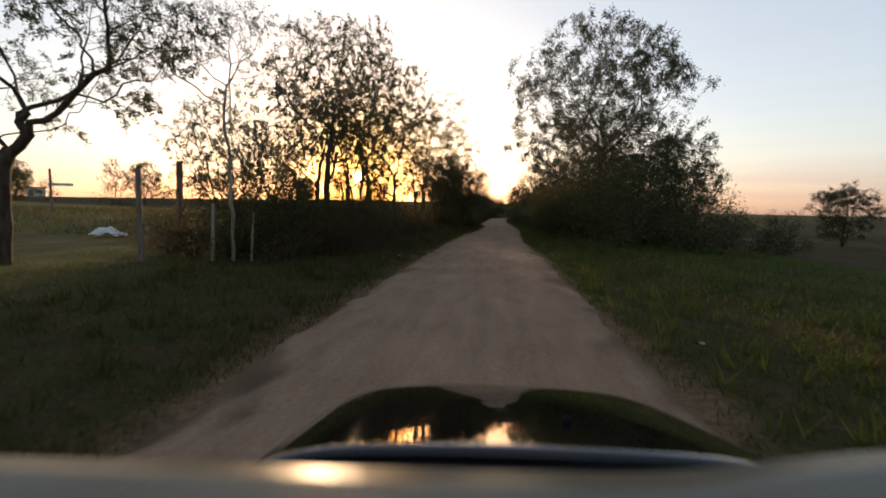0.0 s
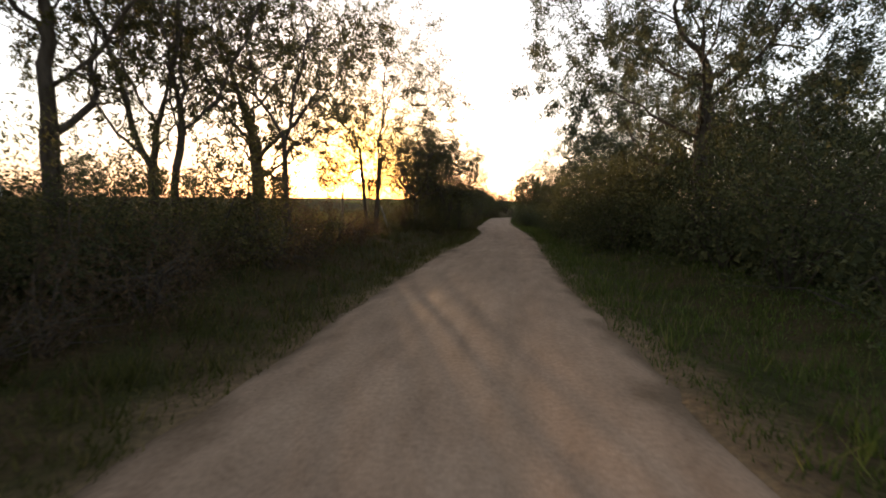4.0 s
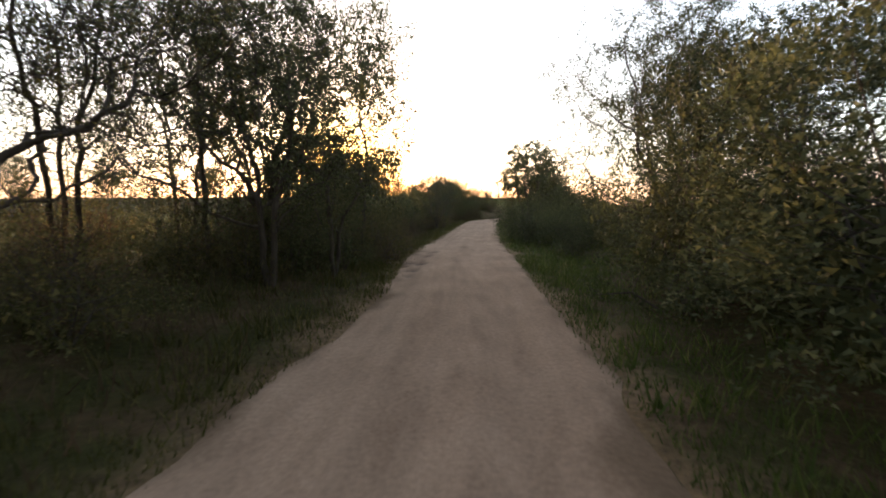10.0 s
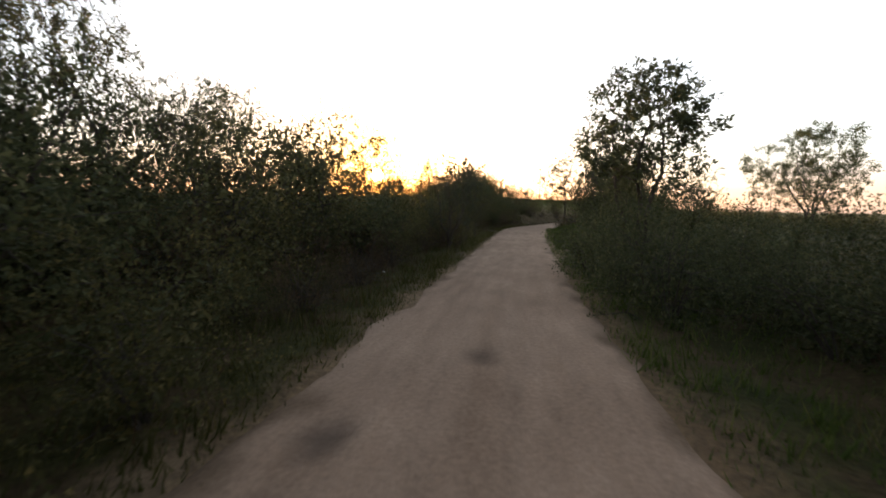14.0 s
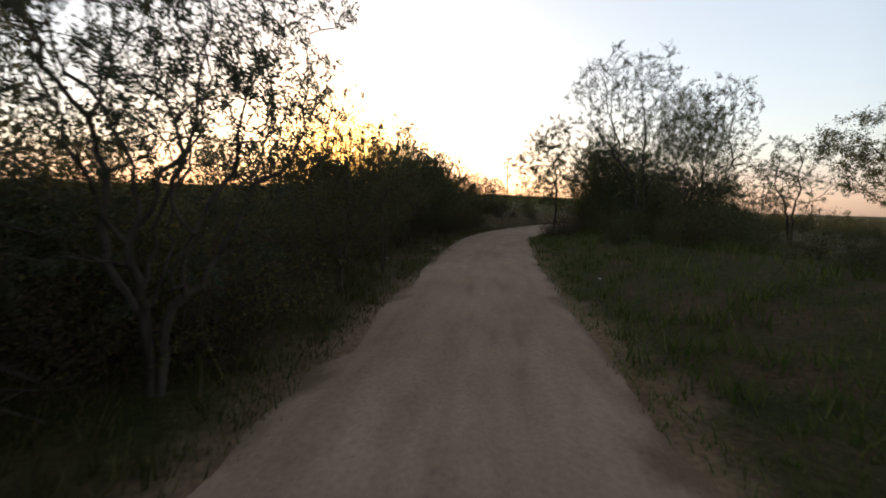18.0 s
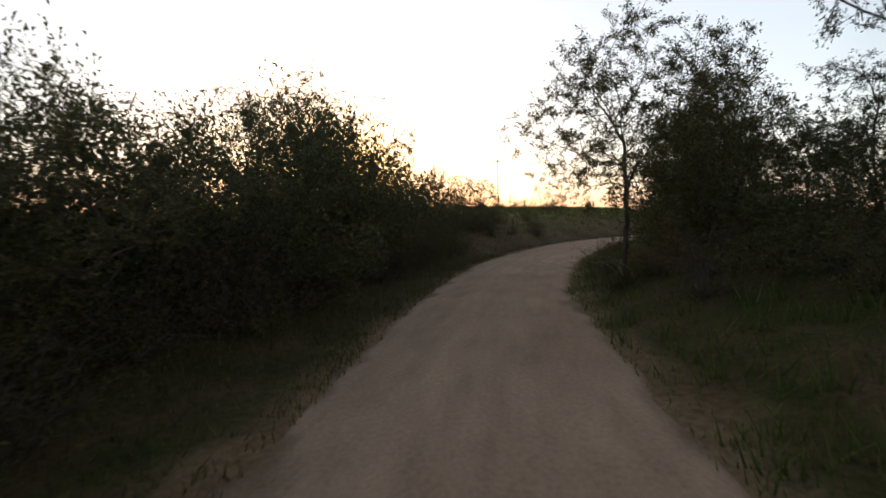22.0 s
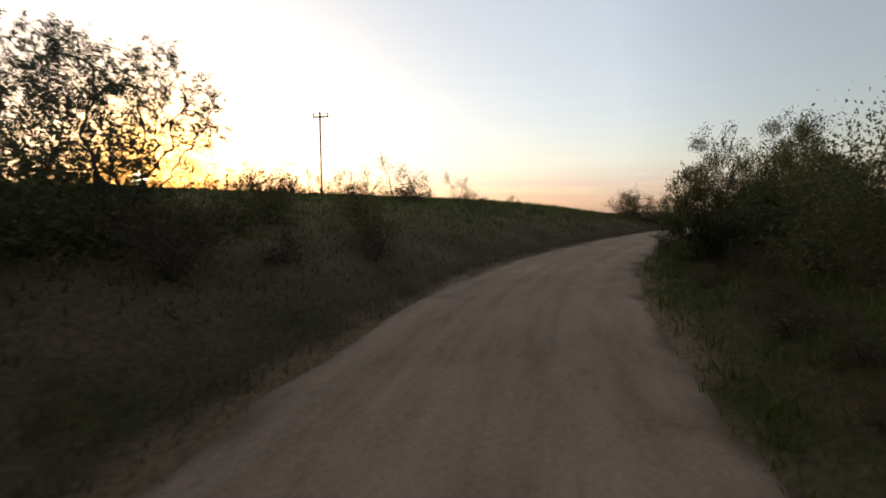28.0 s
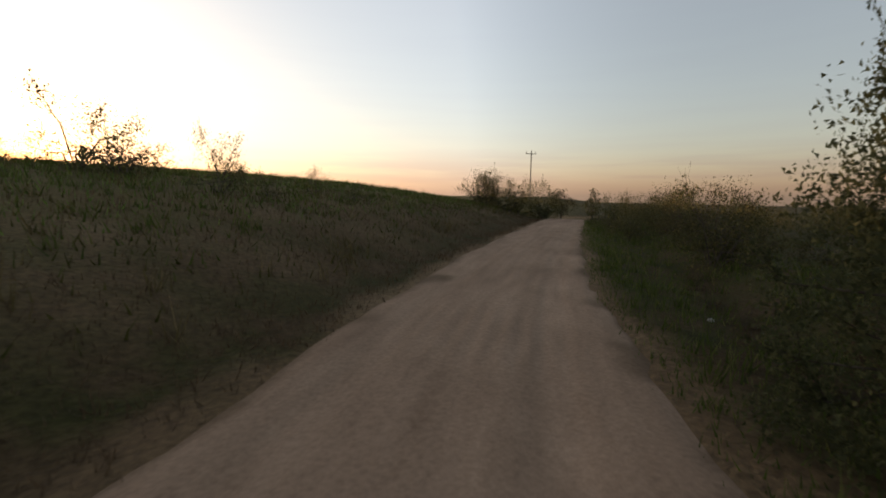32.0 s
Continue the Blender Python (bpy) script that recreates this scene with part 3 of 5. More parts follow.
def tree_kind(key, seed, h, r, base, profile, fork, stems, stout, clusters, points, clump, leaf_n, leaf_size, mat, lean=0.0, step=0.0, twig=0.3, slim=0.4, droop=0.2,
              bark=BARK, wander=0.25, gap=0.0, puff=0.03):
    rng = np.random.RandomState(seed)
    step = step or h * 0.042
    nodes, parent, way = branching(rng, h, r, base, profile, fork, stems, clusters, points, clump, lean, step, wander, gap)
    thick, kids = limb_radii(parent, 0.0042, stout * 0.78 / math.sqrt(stems))
    segs = [(nodes[p], nodes[i], thick[p] if kids[p] == 1 else min(thick[p], thick[i] * 1.35), thick[i]) for i, p in enumerate(parent) if p >= 0]
    foot = [i for i, p in enumerate(parent) if p < 0]
    for i in foot:
        segs.append((nodes[i] - np.array([0, 0, 0.1]), nodes[i] + np.array([0, 0, 0.12]), thick[i] * 1.5, thick[i] * 1.05))
    # twigs on the thin limbs, leaves along the twigs
    thin = np.nonzero((thick < 0.014) & (nodes[:, 2] > fork * 0.6))[0]
    if len(thin) > 950:
        thin = rng.choice(thin, 950, replace=False)
    starts, ends = [], []
    for i in thin:
        for k in range(3 if kids[i] == 0 else 1):
            v = way[i] * 0.8 + rng.normal(size=3) * 0.6 + np.array([0, 0, -droop * 0.6])
            v *= twig * rng.uniform(0.5, 1.3) / np.linalg.norm(v)
            starts.append(nodes[i])
            ends.append(nodes[i] + v)
            segs.append((nodes[i], nodes[i] + v, 0.0045, 0.002))
    A, B = np.array(starts), np.array(ends)
    full = rng.uniform(0.25, 1.0, len(A))
    n = int(leaf_n * 2.2)
    j = rng.choice(len(A), n, p=full / full.sum())
    t = rng.uniform(0.05, 1.05, n)[:, None]
    at = A[j] + (B[j] - A[j]) * t + rng.normal(size=(n, 3)) * puff
    aim = (B[j] - A[j]) / np.linalg.norm(B[j] - A[j], axis=1)[:, None] * 0.7 + np.array([0, 0, -droop])
    KINDS[key] = [tubes("trunk", segs, bark), leaves("crown", at, aim, np.full(n, leaf_size), mat, rng, slim, 3), h, r, ("trunk", "crown")]


def bush_kind(key, seed, h, r, clumps, leaf_n, leaf_size, mat, clump=0.2, shoots=22, stems=9, core=300, slim=0.5, flatten=1.0, shoot_len=0.4, inner=0.68, heart=0.10):
    """Stems from the ground, clumps of leaves over an uneven dome, dark depth within and loose shoots over the outline."""
    rng = np.random.RandomState(seed)
    lobes = rng.uniform(0, 6.283, 4)
    segs, centres = [], []
    for k in range(clumps):
        d = rng.normal(size=3)
        d[2] = abs(d[2]) * flatten
        d /= np.linalg.norm(d)
        az = math.atan2(d[1], d[0])
        f = rng.uniform(inner, 1.0) * (1 + 0.16 * math.sin(2 * az + lobes[0]) + 0.14 * math.sin(3 * az + lobes[1]) + 0.10 * math.sin(6 * d[2] + lobes[2]))
        # the foot is drawn in less than the top
        centres.append((d[0] * r * f * 0.97, d[1] * r * f * 0.97, 0.08 * h + d[2] * h * 0.98 * min(f, 1.06)))
    C = np.array(centres)
    tips = []
    for k in range(stems):
        a = 6.283 * (k + rng.uniform(0, 0.8)) / stems
        p = np.array([math.cos(a) * 0.02, math.sin(a) * 0.02, -0.1])
        tip = C[rng.randint(len(C))]
        tips.append(tip)
        q = p + (tip - p) * 0.5 + np.array([0, 0, 0.15 * h]) + rng.normal(size=3) * 0.05 * h
        segs += [(p, q, 0.022, 0.015), (q, tip, 0.015, 0.006)]
        for m in range(2):
            e = C[rng.randint(len(C))]
            segs.append((q, e, 0.008, 0.004))
            tips.append(e)
    S, Eo = [], []
    for k in range(shoots):
        c = tips[rng.randint(len(tips))]
        v = c - np.array([0, 0, 0.25 * h])
        v = v / np.linalg.norm(v) + rng.normal(size=3) * 0.3 + np.array([0, 0, 0.45])
        e = c + v * shoot_len * rng.uniform(0.5, 1.2)
        segs.append((c, e, 0.005, 0.002))
        S.append(c)
        Eo.append(e)
    n1, n2 = int(leaf_n * 0.86), int(leaf_n * 0.14)
    full = rng.uniform(0.4, 1.0, len(C))
    j = rng.choice(len(C), n1, p=full / full.sum())
    at1 = C[j] + np.clip(rng.normal(size=(n1, 3)), -2, 2) * clump * np.array([1, 1, 0.8])
    aim1 = (C[j] - np.array([0, 0, 0.3 * h])) / r * 0.6
    j = rng.randint(len(S), size=n2)
    S, Eo = np.array(S), np.array(Eo)
    at2 = S[j] + (Eo[j] - S[j]) * rng.uniform(0, 1.02, n2)[:, None] + rng.normal(size=(n2, 3)) * 0.02
    aim2 = (Eo[j] - S[j]) / shoot_len
    j = rng.randint(len(C), size=core)
    at3 = C[j] * rng.uniform(0.3, 0.72, core)[:, None]
    at = np.concatenate([at1, at2, at3])
    aim = np.concatenate([aim1, aim2, rng.normal(size=(core, 3))])
    size = np.concatenate([np.full(n1, leaf_size), np.full(n2, leaf_size * 0.9), np.full(core, heart * r)])
    ok = at[:, 2] > 0.02
    KINDS[key] = [tubes("woody_base", segs, BARK), leaves("foliage", at[ok], aim[ok], size[ok], mat, rng, slim, 3), h, r, ("woody_base", "foliage")]


# open vase-shaped trees of the field side
tree_kind("vase_a", 11, 7.0, 2.6, 2.4, "vase", 2.0, 1, 0.15, 56, 760, 0.36, 9000, 0.075, LEAF_OLIVE, gap=0.1)
tree_kind("vase_b", 12, 7.0, 3.0, 2.2, "vase", 1.5, 2, 0.14, 70, 900, 0.4, 12000, 0.08, LEAF_OLIVE, gap=0.05)
tree_kind("airy_a", 20, 7.6, 3.0, 2.1, "dome", 3.0, 3, 0.12, 150, 1500, 0.42, 30000, 0.066, LEAF_OLIVE, twig=0.42, droop=0.5, slim=0.36, puff=0.07, wander=0.2)
tree_kind("grove_a", 21, 6.4, 2.0, 2.2, "oval", 2.4, 3, 0.10, 80, 950, 0.34, 9500, 0.062, LEAF_OLIVE, twig=0.34, droop=0.3, puff=0.07, wander=0.35)
tree_kind("slender_a", 13, 5.0, 1.5, 1.2, "oval", 1.1, 1, 0.075, 30, 420, 0.25, 5500, 0.06, LEAF_OLIVE, twig=0.24)
tree_kind("slender_b", 14, 5.0, 1.6, 1.0, "vase", 0.9, 2, 0.085, 36, 500, 0.28, 6500, 0.06, LEAF_GREEN, twig=0.24)
tree_kind("feather_a", 17, 5.8, 1.8, 2.0, "vase", 2.1, 1, 0.06, 26, 380, 0.3, 2800, 0.055, LEAF_GREY, bark=PALE_BARK, twig=0.26)
# full crowns
tree_kind("dense_a", 31, 6.4, 2.4, 1.7, "oval", 1.3, 4, 0.15, 70, 900, 0.36, 17000, 0.08, LEAF_GREEN, twig=0.34, puff=0.07, slim=0.5)
tree_kind("dense_b", 32, 5.0, 1.7, 0.5, "oval", 0.6, 4, 0.12, 60, 800, 0.28, 14000, 0.065, LEAF_GREEN, twig=0.28, puff=0.06, slim=0.5)
tree_kind("dense_c", 33, 4.2, 1.1, 0.4, "spire", 0.6, 3, 0.09, 40, 520, 0.22, 9000, 0.055, LEAF_GREEN, twig=0.24, puff=0.05, slim=0.5)
tree_kind("screen_a", 34, 5.4, 2.3, 0.9, "oval", 1.2, 4, 0.12, 90, 1100, 0.32, 24000, 0.05, LEAF_GREEN, twig=0.34, droop=0.4, puff=0.07, slim=0.4)
tree_kind("willow_a", 41, 10.8, 4.6, 2.4, "oval", 3.6, 1, 0.34, 110, 1200, 0.55, 34000, 0.12, LEAF_GREY, step=0.4, twig=0.5, droop=0.35, slim=0.34, puff=0.08, lean=-0.06)
tree_kind("willow_b", 43, 8.4, 3.0, 1.6, "oval", 1.8, 2, 0.22, 80, 1000, 0.45, 19000, 0.095, LEAF_GREY, step=0.32, twig=0.42, droop=0.4, slim=0.34, puff=0.07)
# old and twisted ones
tree_kind("old_a", 25, 5.6, 2.2, 1.7, "dome", 1.5, 1, 0.17, 60, 800, 0.3, 2600, 0.05, LEAF_OLIVE, wander=0.5, step=0.2, gap=0.15)
tree_kind("thorn_a", 27, 6.6, 3.5, 3.2, "flat", 2.0, 1, 0.16, 52, 760, 0.42, 15000, 0.068, LEAF_GREY, wander=0.35, gap=0.25, lean=0.06)
tree_kind("thorn_b", 22, 4.0, 1.8, 0.7, "oval", 0.6, 3, 0.11, 50, 700, 0.26, 10000, 0.055, LEAF_OLIVE, wander=0.38, twig=0.22)
tree_kind("thorn_c", 24, 4.0, 1.8, 0.9, "vase", 0.7, 3, 0.11, 52, 760, 0.25, 11000, 0.052, LEAF_GREY, wander=0.38, twig=0.22)
tree_kind("umbrella_a", 28, 3.0, 1.15, 2.15, "flat", 1.75, 1, 0.06, 22, 330, 0.17, 3400, 0.042, LEAF_OLIVE, lean=0.35, wander=0.45, step=0.11, twig=0.16)
tree_kind("ash_a", 29, 4.2, 1.25, 1.5, "oval", 1.3, 3, 0.09, 34, 400, 0.2, 4000, 0.085, LEAF_GREEN, twig=0.22, slim=0.5, puff=0.04)
tree_kind("fine_a", 15, 5.3, 1.7, 1.5, "oval", 2.4, 1, 0.058, 66, 950, 0.26, 14000, 0.055, LEAF_OLIVE, twig=0.24)
tree_kind("fan_a", 19, 6.2, 2.2, 2.7, "vase", 0.7, 4, 0.085, 80, 1000, 0.3, 10000, 0.05, LEAF_GREY, lean=-0.2, twig=0.28)
bush_kind("finebush_a", 16, 3.2, 1.8, 120, 20000, 0.058, LEAF_GREEN, 0.15, 70, 14, 1500, inner=0.78, heart=0.07)
bush_kind("finebush_b", 36, 3.2, 1.8, 320, 54000, 0.05, LEAF_GREEN, 0.125, 170, 18, 6000, shoot_len=0.30, inner=0.80, heart=0.06)
for i in range(5):
    bush_kind("bush_%d" % i, 50 + i, 2.4, 1.6, 58, 5200, 0.066, (LEAF_GREEN, LEAF_GREEN, LEAF_OLIVE, LEAF_GREEN, LEAF_OLIVE)[i], 0.21, 30, core=420)
for i in range(2):
    bush_kind("brush_%d" % i, 60 + i, 1.5, 1.3, 30, 1900, 0.07, LEAF_DRY, 0.2, 60, 16, 160, 0.34, 0.8, 0.5)
for i in range(2):
    bush_kind("shrub_%d" % i, 70 + i, 1.6, 1.1, 22, 2000, 0.065, (LEAF_OLIVE, LEAF_GREEN)[i], 0.17, 26, 7, 40)

LABELS = {"vase": ("open tree with branches that fan out over a short trunk", "tree"), "thorn": ("twisted thorn tree with fine twigs and tiny leaves", "tree"),
          "old": ("old tree with crooked dark branches over a thick trunk", "tree"), "screen": ("many-stemmed tree with a fine drooping dark crown", "tree"), "dense": ("dark leafy tree with a full crown", "tree"),
          "willow": ("tall grey-green tree with fine drooping leaves", "tree"), "bush": ("dense dark green roadside bush", "bush"),
          "fine": ("slender tree with a fine open crown beside the bend", "tree"), "finebush": ("large rounded dark bush with small leaves", "bush"),
          "slender": ("small slender tree with an airy olive crown", "tree"), "feather": ("thin pale-barked tree with a feathery half-bare crown", "tree"),
          "umbrella": ("small leaning tree with a flat twisted crown over bushes", "tree"), "ash": ("small tree with a rounded crown of broad leaves", "tree"),
          "airy": ("tall open tree with three thin stems and airy foliage", "tree"), "grove": ("thin-stemmed tree with a dark loose crown", "tree"),
          "fan": ("leaning tree with several thin stems that fan out", "tree"),
          "brush": ("dry brown tangle of twigs and undergrowth", "undergrowth"), "shrub": ("small open shrub on the grass", "shrub")}
GROUPS = {"tree": "trees along the lane", "bush": "bushes along the lane", "undergrowth": "undergrowth along the lane", "shrub": "shrubs on the grass"}
turn_rng = random.Random(5)


def plant(key, x, y, h, r=None, turn=None, label="", sink=0.04):
    wood, crown, h0, r0, words = KINDS[key]
    kind = key.split("_")[0]
    text, category = LABELS[kind]
    r = r or r0 * h / h0
    turn = turn_rng.uniform(0, 360) if turn is None else turn
    ob = new(category)
    ob.matrix_world = pose(x, y, height_at(x, y) - sink, 0, 0, turn) @ Matrix.Diagonal((r / r0, r / r0, h / h0, 1))
    part(words[0], wood, ob)
    part(words[1], crown, ob)
    return tagged(ob, label or text, category, GROUPS[category])


def lane(y, lat):
    """A place beside the wheel line."""
    j = int(np.abs(CURVE[:, 1] - y).argmin())
    return CURVE[j, 0] + RIGHT[j, 0] * lat, CURVE[j, 1] + RIGHT[j, 1] * lat


# trees and bushes that stand out: kind, x, y, height, radius, turn
STANDING = [
    # field side, from the start
    ("thorn_a", -9.3, 9.0, 6.8, 3.6, 0), ("feather_a", -5.3, 10.5, 6.0, 1.7, 40), ("bush_2", -5.7, 13.4, 2.7, 1.5, 70), ("bush_4", -5.0, 14.9, 2.3, 1.3, 10),
    ("bush_0", -5.4, 16.6, 1.9, 1.5, 130), ("bush_2", -5.0, 18.6, 1.6, 1.4, 210), ("bush_4", -4.8, 20.6, 1.3, 1.2, 300),
    ("thorn_b", -6.4, 13.0, 4.6, 1.7, 40), ("thorn_c", -5.6, 14.6, 4.0, 1.4, 200),
    ("vase_a", -5.05, 17.5, 7.6, 2.7, 120), ("vase_b", -4.2, 18.7, 8.2, 2.5, 0), ("slender_a", -2.9, 20.9, 7.0, 1.8, 90), ("vase_a", -4.5, 23.0, 7.2, 3.0, 10),
    ("vase_a", -7.0, 22.5, 6.6, 2.4, 200), ("airy_a", -2.25, 27.6, 7.6, 3.3, 20), ("vase_a", -7.0, 29.0, 7.2, 3.0, 70),
    ("old_a", -1.1, 32.1, 4.5, 2.1, 180), ("grove_a", -1.7, 33.8, 5.4, 1.5, 0), ("grove_a", -2.0, 36.9, 4.8, 1.6, 250), ("bush_2", -2.6, 34.6, 1.3, 1.0, 70), ("bush_4", -3.9, 37.4, 1.5, 1.2, 40), ("slender_b", -0.3, 36.6, 4.8, 1.8, 250), ("slender_a", -0.9, 35.6, 6.0, 1.1, 40), ("bush_0", 0.2, 36.4, 1.6, 0.9, 0), ("bush_3", 0.9, 37.5, 1.3, 0.7, 60),
    ("bush_1", -0.6, 37.4, 1.7, 1.0, 120), ("bush_2", 0.4, 38.8, 1.3, 0.8, 10), ("screen_a", 0.3, 35.1, 5.4, 2.3, 30), ("slender_b", 0.9, 36.6, 4.4, 1.5, 210), ("grove_a", -1.0, 38.2, 5.2, 1.8, 90),
    ("umbrella_a", 0.85, 39.5, 2.7, 0.95, 0), ("bush_2", 1.0, 39.7, 1.75, 0.8, 80), ("bush_4", 1.5, 40.9, 1.25, 0.7, 80), ("brush_0", 1.5, 38.8, 0.9, 0.6, 0), ("bush_4", 0.3, 39.6, 1.8, 0.9, 150),
    ("thorn_b", -0.6, 48.4, 2.8, 1.2, 120), ("thorn_b", -0.9, 52.3, 3.8, 1.6, 190), ("thorn_b", -1.05, 43.08, 3.6, 1.2, 40), ("thorn_c", -1.20, 46.10, 3.0, 1.0, 120),
    ("thorn_c", 2.5, 53.0, 3.0, 1.15, 0), ("bush_2", 2.0, 54.2, 1.7, 1.0, 110), ("bush_0", 0.6, 54.0, 2.1, 1.3, 20), ("bush_1", -0.6, 53.6, 2.0, 1.3, 250), ("bush_4", 1.9, 53.5, 1.4, 0.8, 0), ("brush_0", 2.35, 53.5, 1.2, 0.55, 60),
    ("thorn_b", 2.95, 56.45, 2.9, 0.95, 30), ("slender_b", 3.25, 58.6, 2.9, 0.65, 200),
    ("finebush_a", 3.2, 67.3, 2.5, 1.5, 40), ("thorn_b", 2.4, 64.4, 2.3, 1.3, 10), ("bush_4", 0.9, 62.6, 2.1, 1.3, 40), ("thorn_b", 0.6, 64.0, 2.0, 1.2, 90), ("bush_3", 3.9, 70.6, 3.3, 1.4, 90),
    ("thorn_b", 2.6, 71.8, 4.2, 1.8, 0), ("thorn_c", 2.9, 69.6, 3.2, 1.3, 0),
    ("thorn_b", 4.15, 78.76, 3.8, 1.3, 0), ("thorn_c", 7.56, 83.73, 2.6, 1.3, 70), ("bush_4", 7.45, 83.33, 1.1, 0.8, 30), ("brush_1", 8.18, 84.20, 0.9, 0.6, 80), ("thorn_b", 5.76, 86.10, 3.0, 1.5, 150),
    ("bush_4", 4.81, 82.54, 2.2, 1.5, 20), ("bush_0", 5.53, 80.51, 2.1, 1.4, 20), ("bush_2", 6.60, 82.27, 1.9, 1.2, 60), ("bush_1", 6.30, 84.68, 1.9, 1.3, 110), ("bush_4", 3.74, 80.78, 2.5, 1.5, 200),
    ("bush_4", 1.6, 61.4, 2.1, 1.1, 20), ("bush_0", 1.2, 63.1, 2.1, 1.1, 110), ("bush_2", 2.5, 62.7, 1.8, 1.0, 210), ("bush_1", 2.2, 65.6, 2.2, 1.2, 310), ("bush_3", 3.1, 71.5, 2.8, 1.4, 50),
    ("bush_0", 2.4, 70.1, 2.8, 1.4, 150), ("bush_4", 4.1, 72.7, 2.3, 1.2, 250), ("bush_2", 3.5, 77.6, 2.6, 1.4, 10), ("bush_0", 4.6, 79.0, 2.0, 1.2, 100),
    # hedge side
    ("willow_a", 7.3, 23.2, 10.8, 4.1, 0), ("bush_1", 9.2, 21.6, 3.6, 2.2, 40), ("bush_3", 10.9, 22.4, 3.4, 2.2, 160), ("bush_0", 6.9, 21.4, 2.8, 1.8, 220), ("dense_a", 11.4, 24.2, 5.6, 2.2, 0),
    ("dense_b", 10.2, 25.6, 5.4, 2.2, 80), ("willow_b", 9.3, 31.0, 8.4, 3.0, 40), ("finebush_a", 7.2, 26.6, 3.1, 1.7, 200), ("finebush_a", 8.6, 28.4, 3.3, 1.8, 300), ("bush_1", 5.9, 25.4, 2.6, 1.4, 30), ("bush_3", 6.6, 29.4, 2.8, 1.6, 190), ("finebush_a", 6.7, 31.8, 3.2, 2.0, 40), ("finebush_a", 7.3, 34.2, 3.4, 2.0, 140), ("bush_3", 6.2, 34.2, 2.6, 1.2, 60), ("bush_1", 6.4, 27.0, 2.3, 1.5, 240), ("screen_a", 7.6, 37.6, 5.4, 2.3, 80),
    ("willow_b", 9.5, 40.2, 6.6, 1.9, 100), ("willow_b", 12.2, 41.0, 7.0, 2.6, 220), ("ash_a", 6.35, 47.0, 4.0, 1.3, 0), ("bush_1", 6.1, 45.4, 1.7, 1.0, 30), ("bush_3", 6.0, 46.4, 1.8, 0.9, 130), ("bush_0", 6.2, 47.6, 1.8, 1.0, 200), ("bush_1", 6.0, 48.9, 1.5, 0.9, 300), ("bush_3", 5.9, 44.2, 1.5, 0.9, 80),
    ("dense_a", 23.6, 68.0, 6.6, 2.8, 0), ("fine_a", 9.0, 68.9, 4.7, 1.75, 30), ("bush_4", 8.7, 68.3, 0.55, 0.5, 10), ("brush_1", 9.3, 68.4, 0.6, 0.5, 200), ("brush_0", 9.7, 69.2, 0.6, 0.4, 30), ("dense_c", 10.7, 68.9, 4.2, 1.0, 0), ("fan_a", 10.75, 64.7, 5.4, 1.9, 0), ("screen_a", 10.7, 62.0, 3.9, 1.1, 20), ("slender_b", 11.6, 62.6, 4.2, 1.1, 140), ("bush_1", 11.0, 61.6, 1.3, 0.9, 20), ("bush_3", 11.9, 63.0, 1.5, 1.0, 90),
    ("slender_b", 12.4, 67.4, 3.2, 1.3, 20), ("dense_b", 13.6, 66.6, 2.2, 1.4, 70), ("slender_b", 15.4, 64.4, 3.3, 1.3, 60), ("dense_b", 13.2, 70.6, 3.0, 1.8, 240),
    ("brush_0", 9.6, 67.6, 1.0, 0.8, 0), ("bush_2", 10.3, 69.5, 1.4, 0.9, 0), ("brush_1", 9.3, 70.5, 0.9, 0.7, 0), ("brush_0", 8.9, 66.2, 0.7, 0.6, 80), ("bush_1", 11.2, 67.2, 1.9, 1.5, 10),
    ("bush_3", 12.4, 66.6, 1.4, 1.3, 70), ("bush_1", 10.2, 66.0, 1.3, 1.0, 50), ("bush_0", 9.9, 63.6, 0.6, 0.7, 150), ("bush_3", 12.2, 63.6, 1.5, 1.2, 250), ("bush_1", 13.8, 64.6, 1.8, 1.3, 200),
    ("finebush_b", 18.15, 84.0, 2.7, 1.05, 0), ("finebush_b", 19.2, 82.9, 2.5, 1.4, 120), ("finebush_b", 17.29, 79.42, 2.3, 1.2, 70),
    ("bush_3", 11.4, 71.2, 2.4, 1.5, 60), ("dense_b", 13.4, 74.2, 4.6, 1.8, 0), ("thorn_b", 14.79, 76.92, 4.8, 1.6, 130),
    ("dense_b", 25.0, 30.0, 4.3, 1.9, 0), ("slender_b", 24.5, 20.5, 6.1, 2.2, 70),
]
for key, x, y, h, r, turn in STANDING:
    plant(key, x, y, h, r, turn)

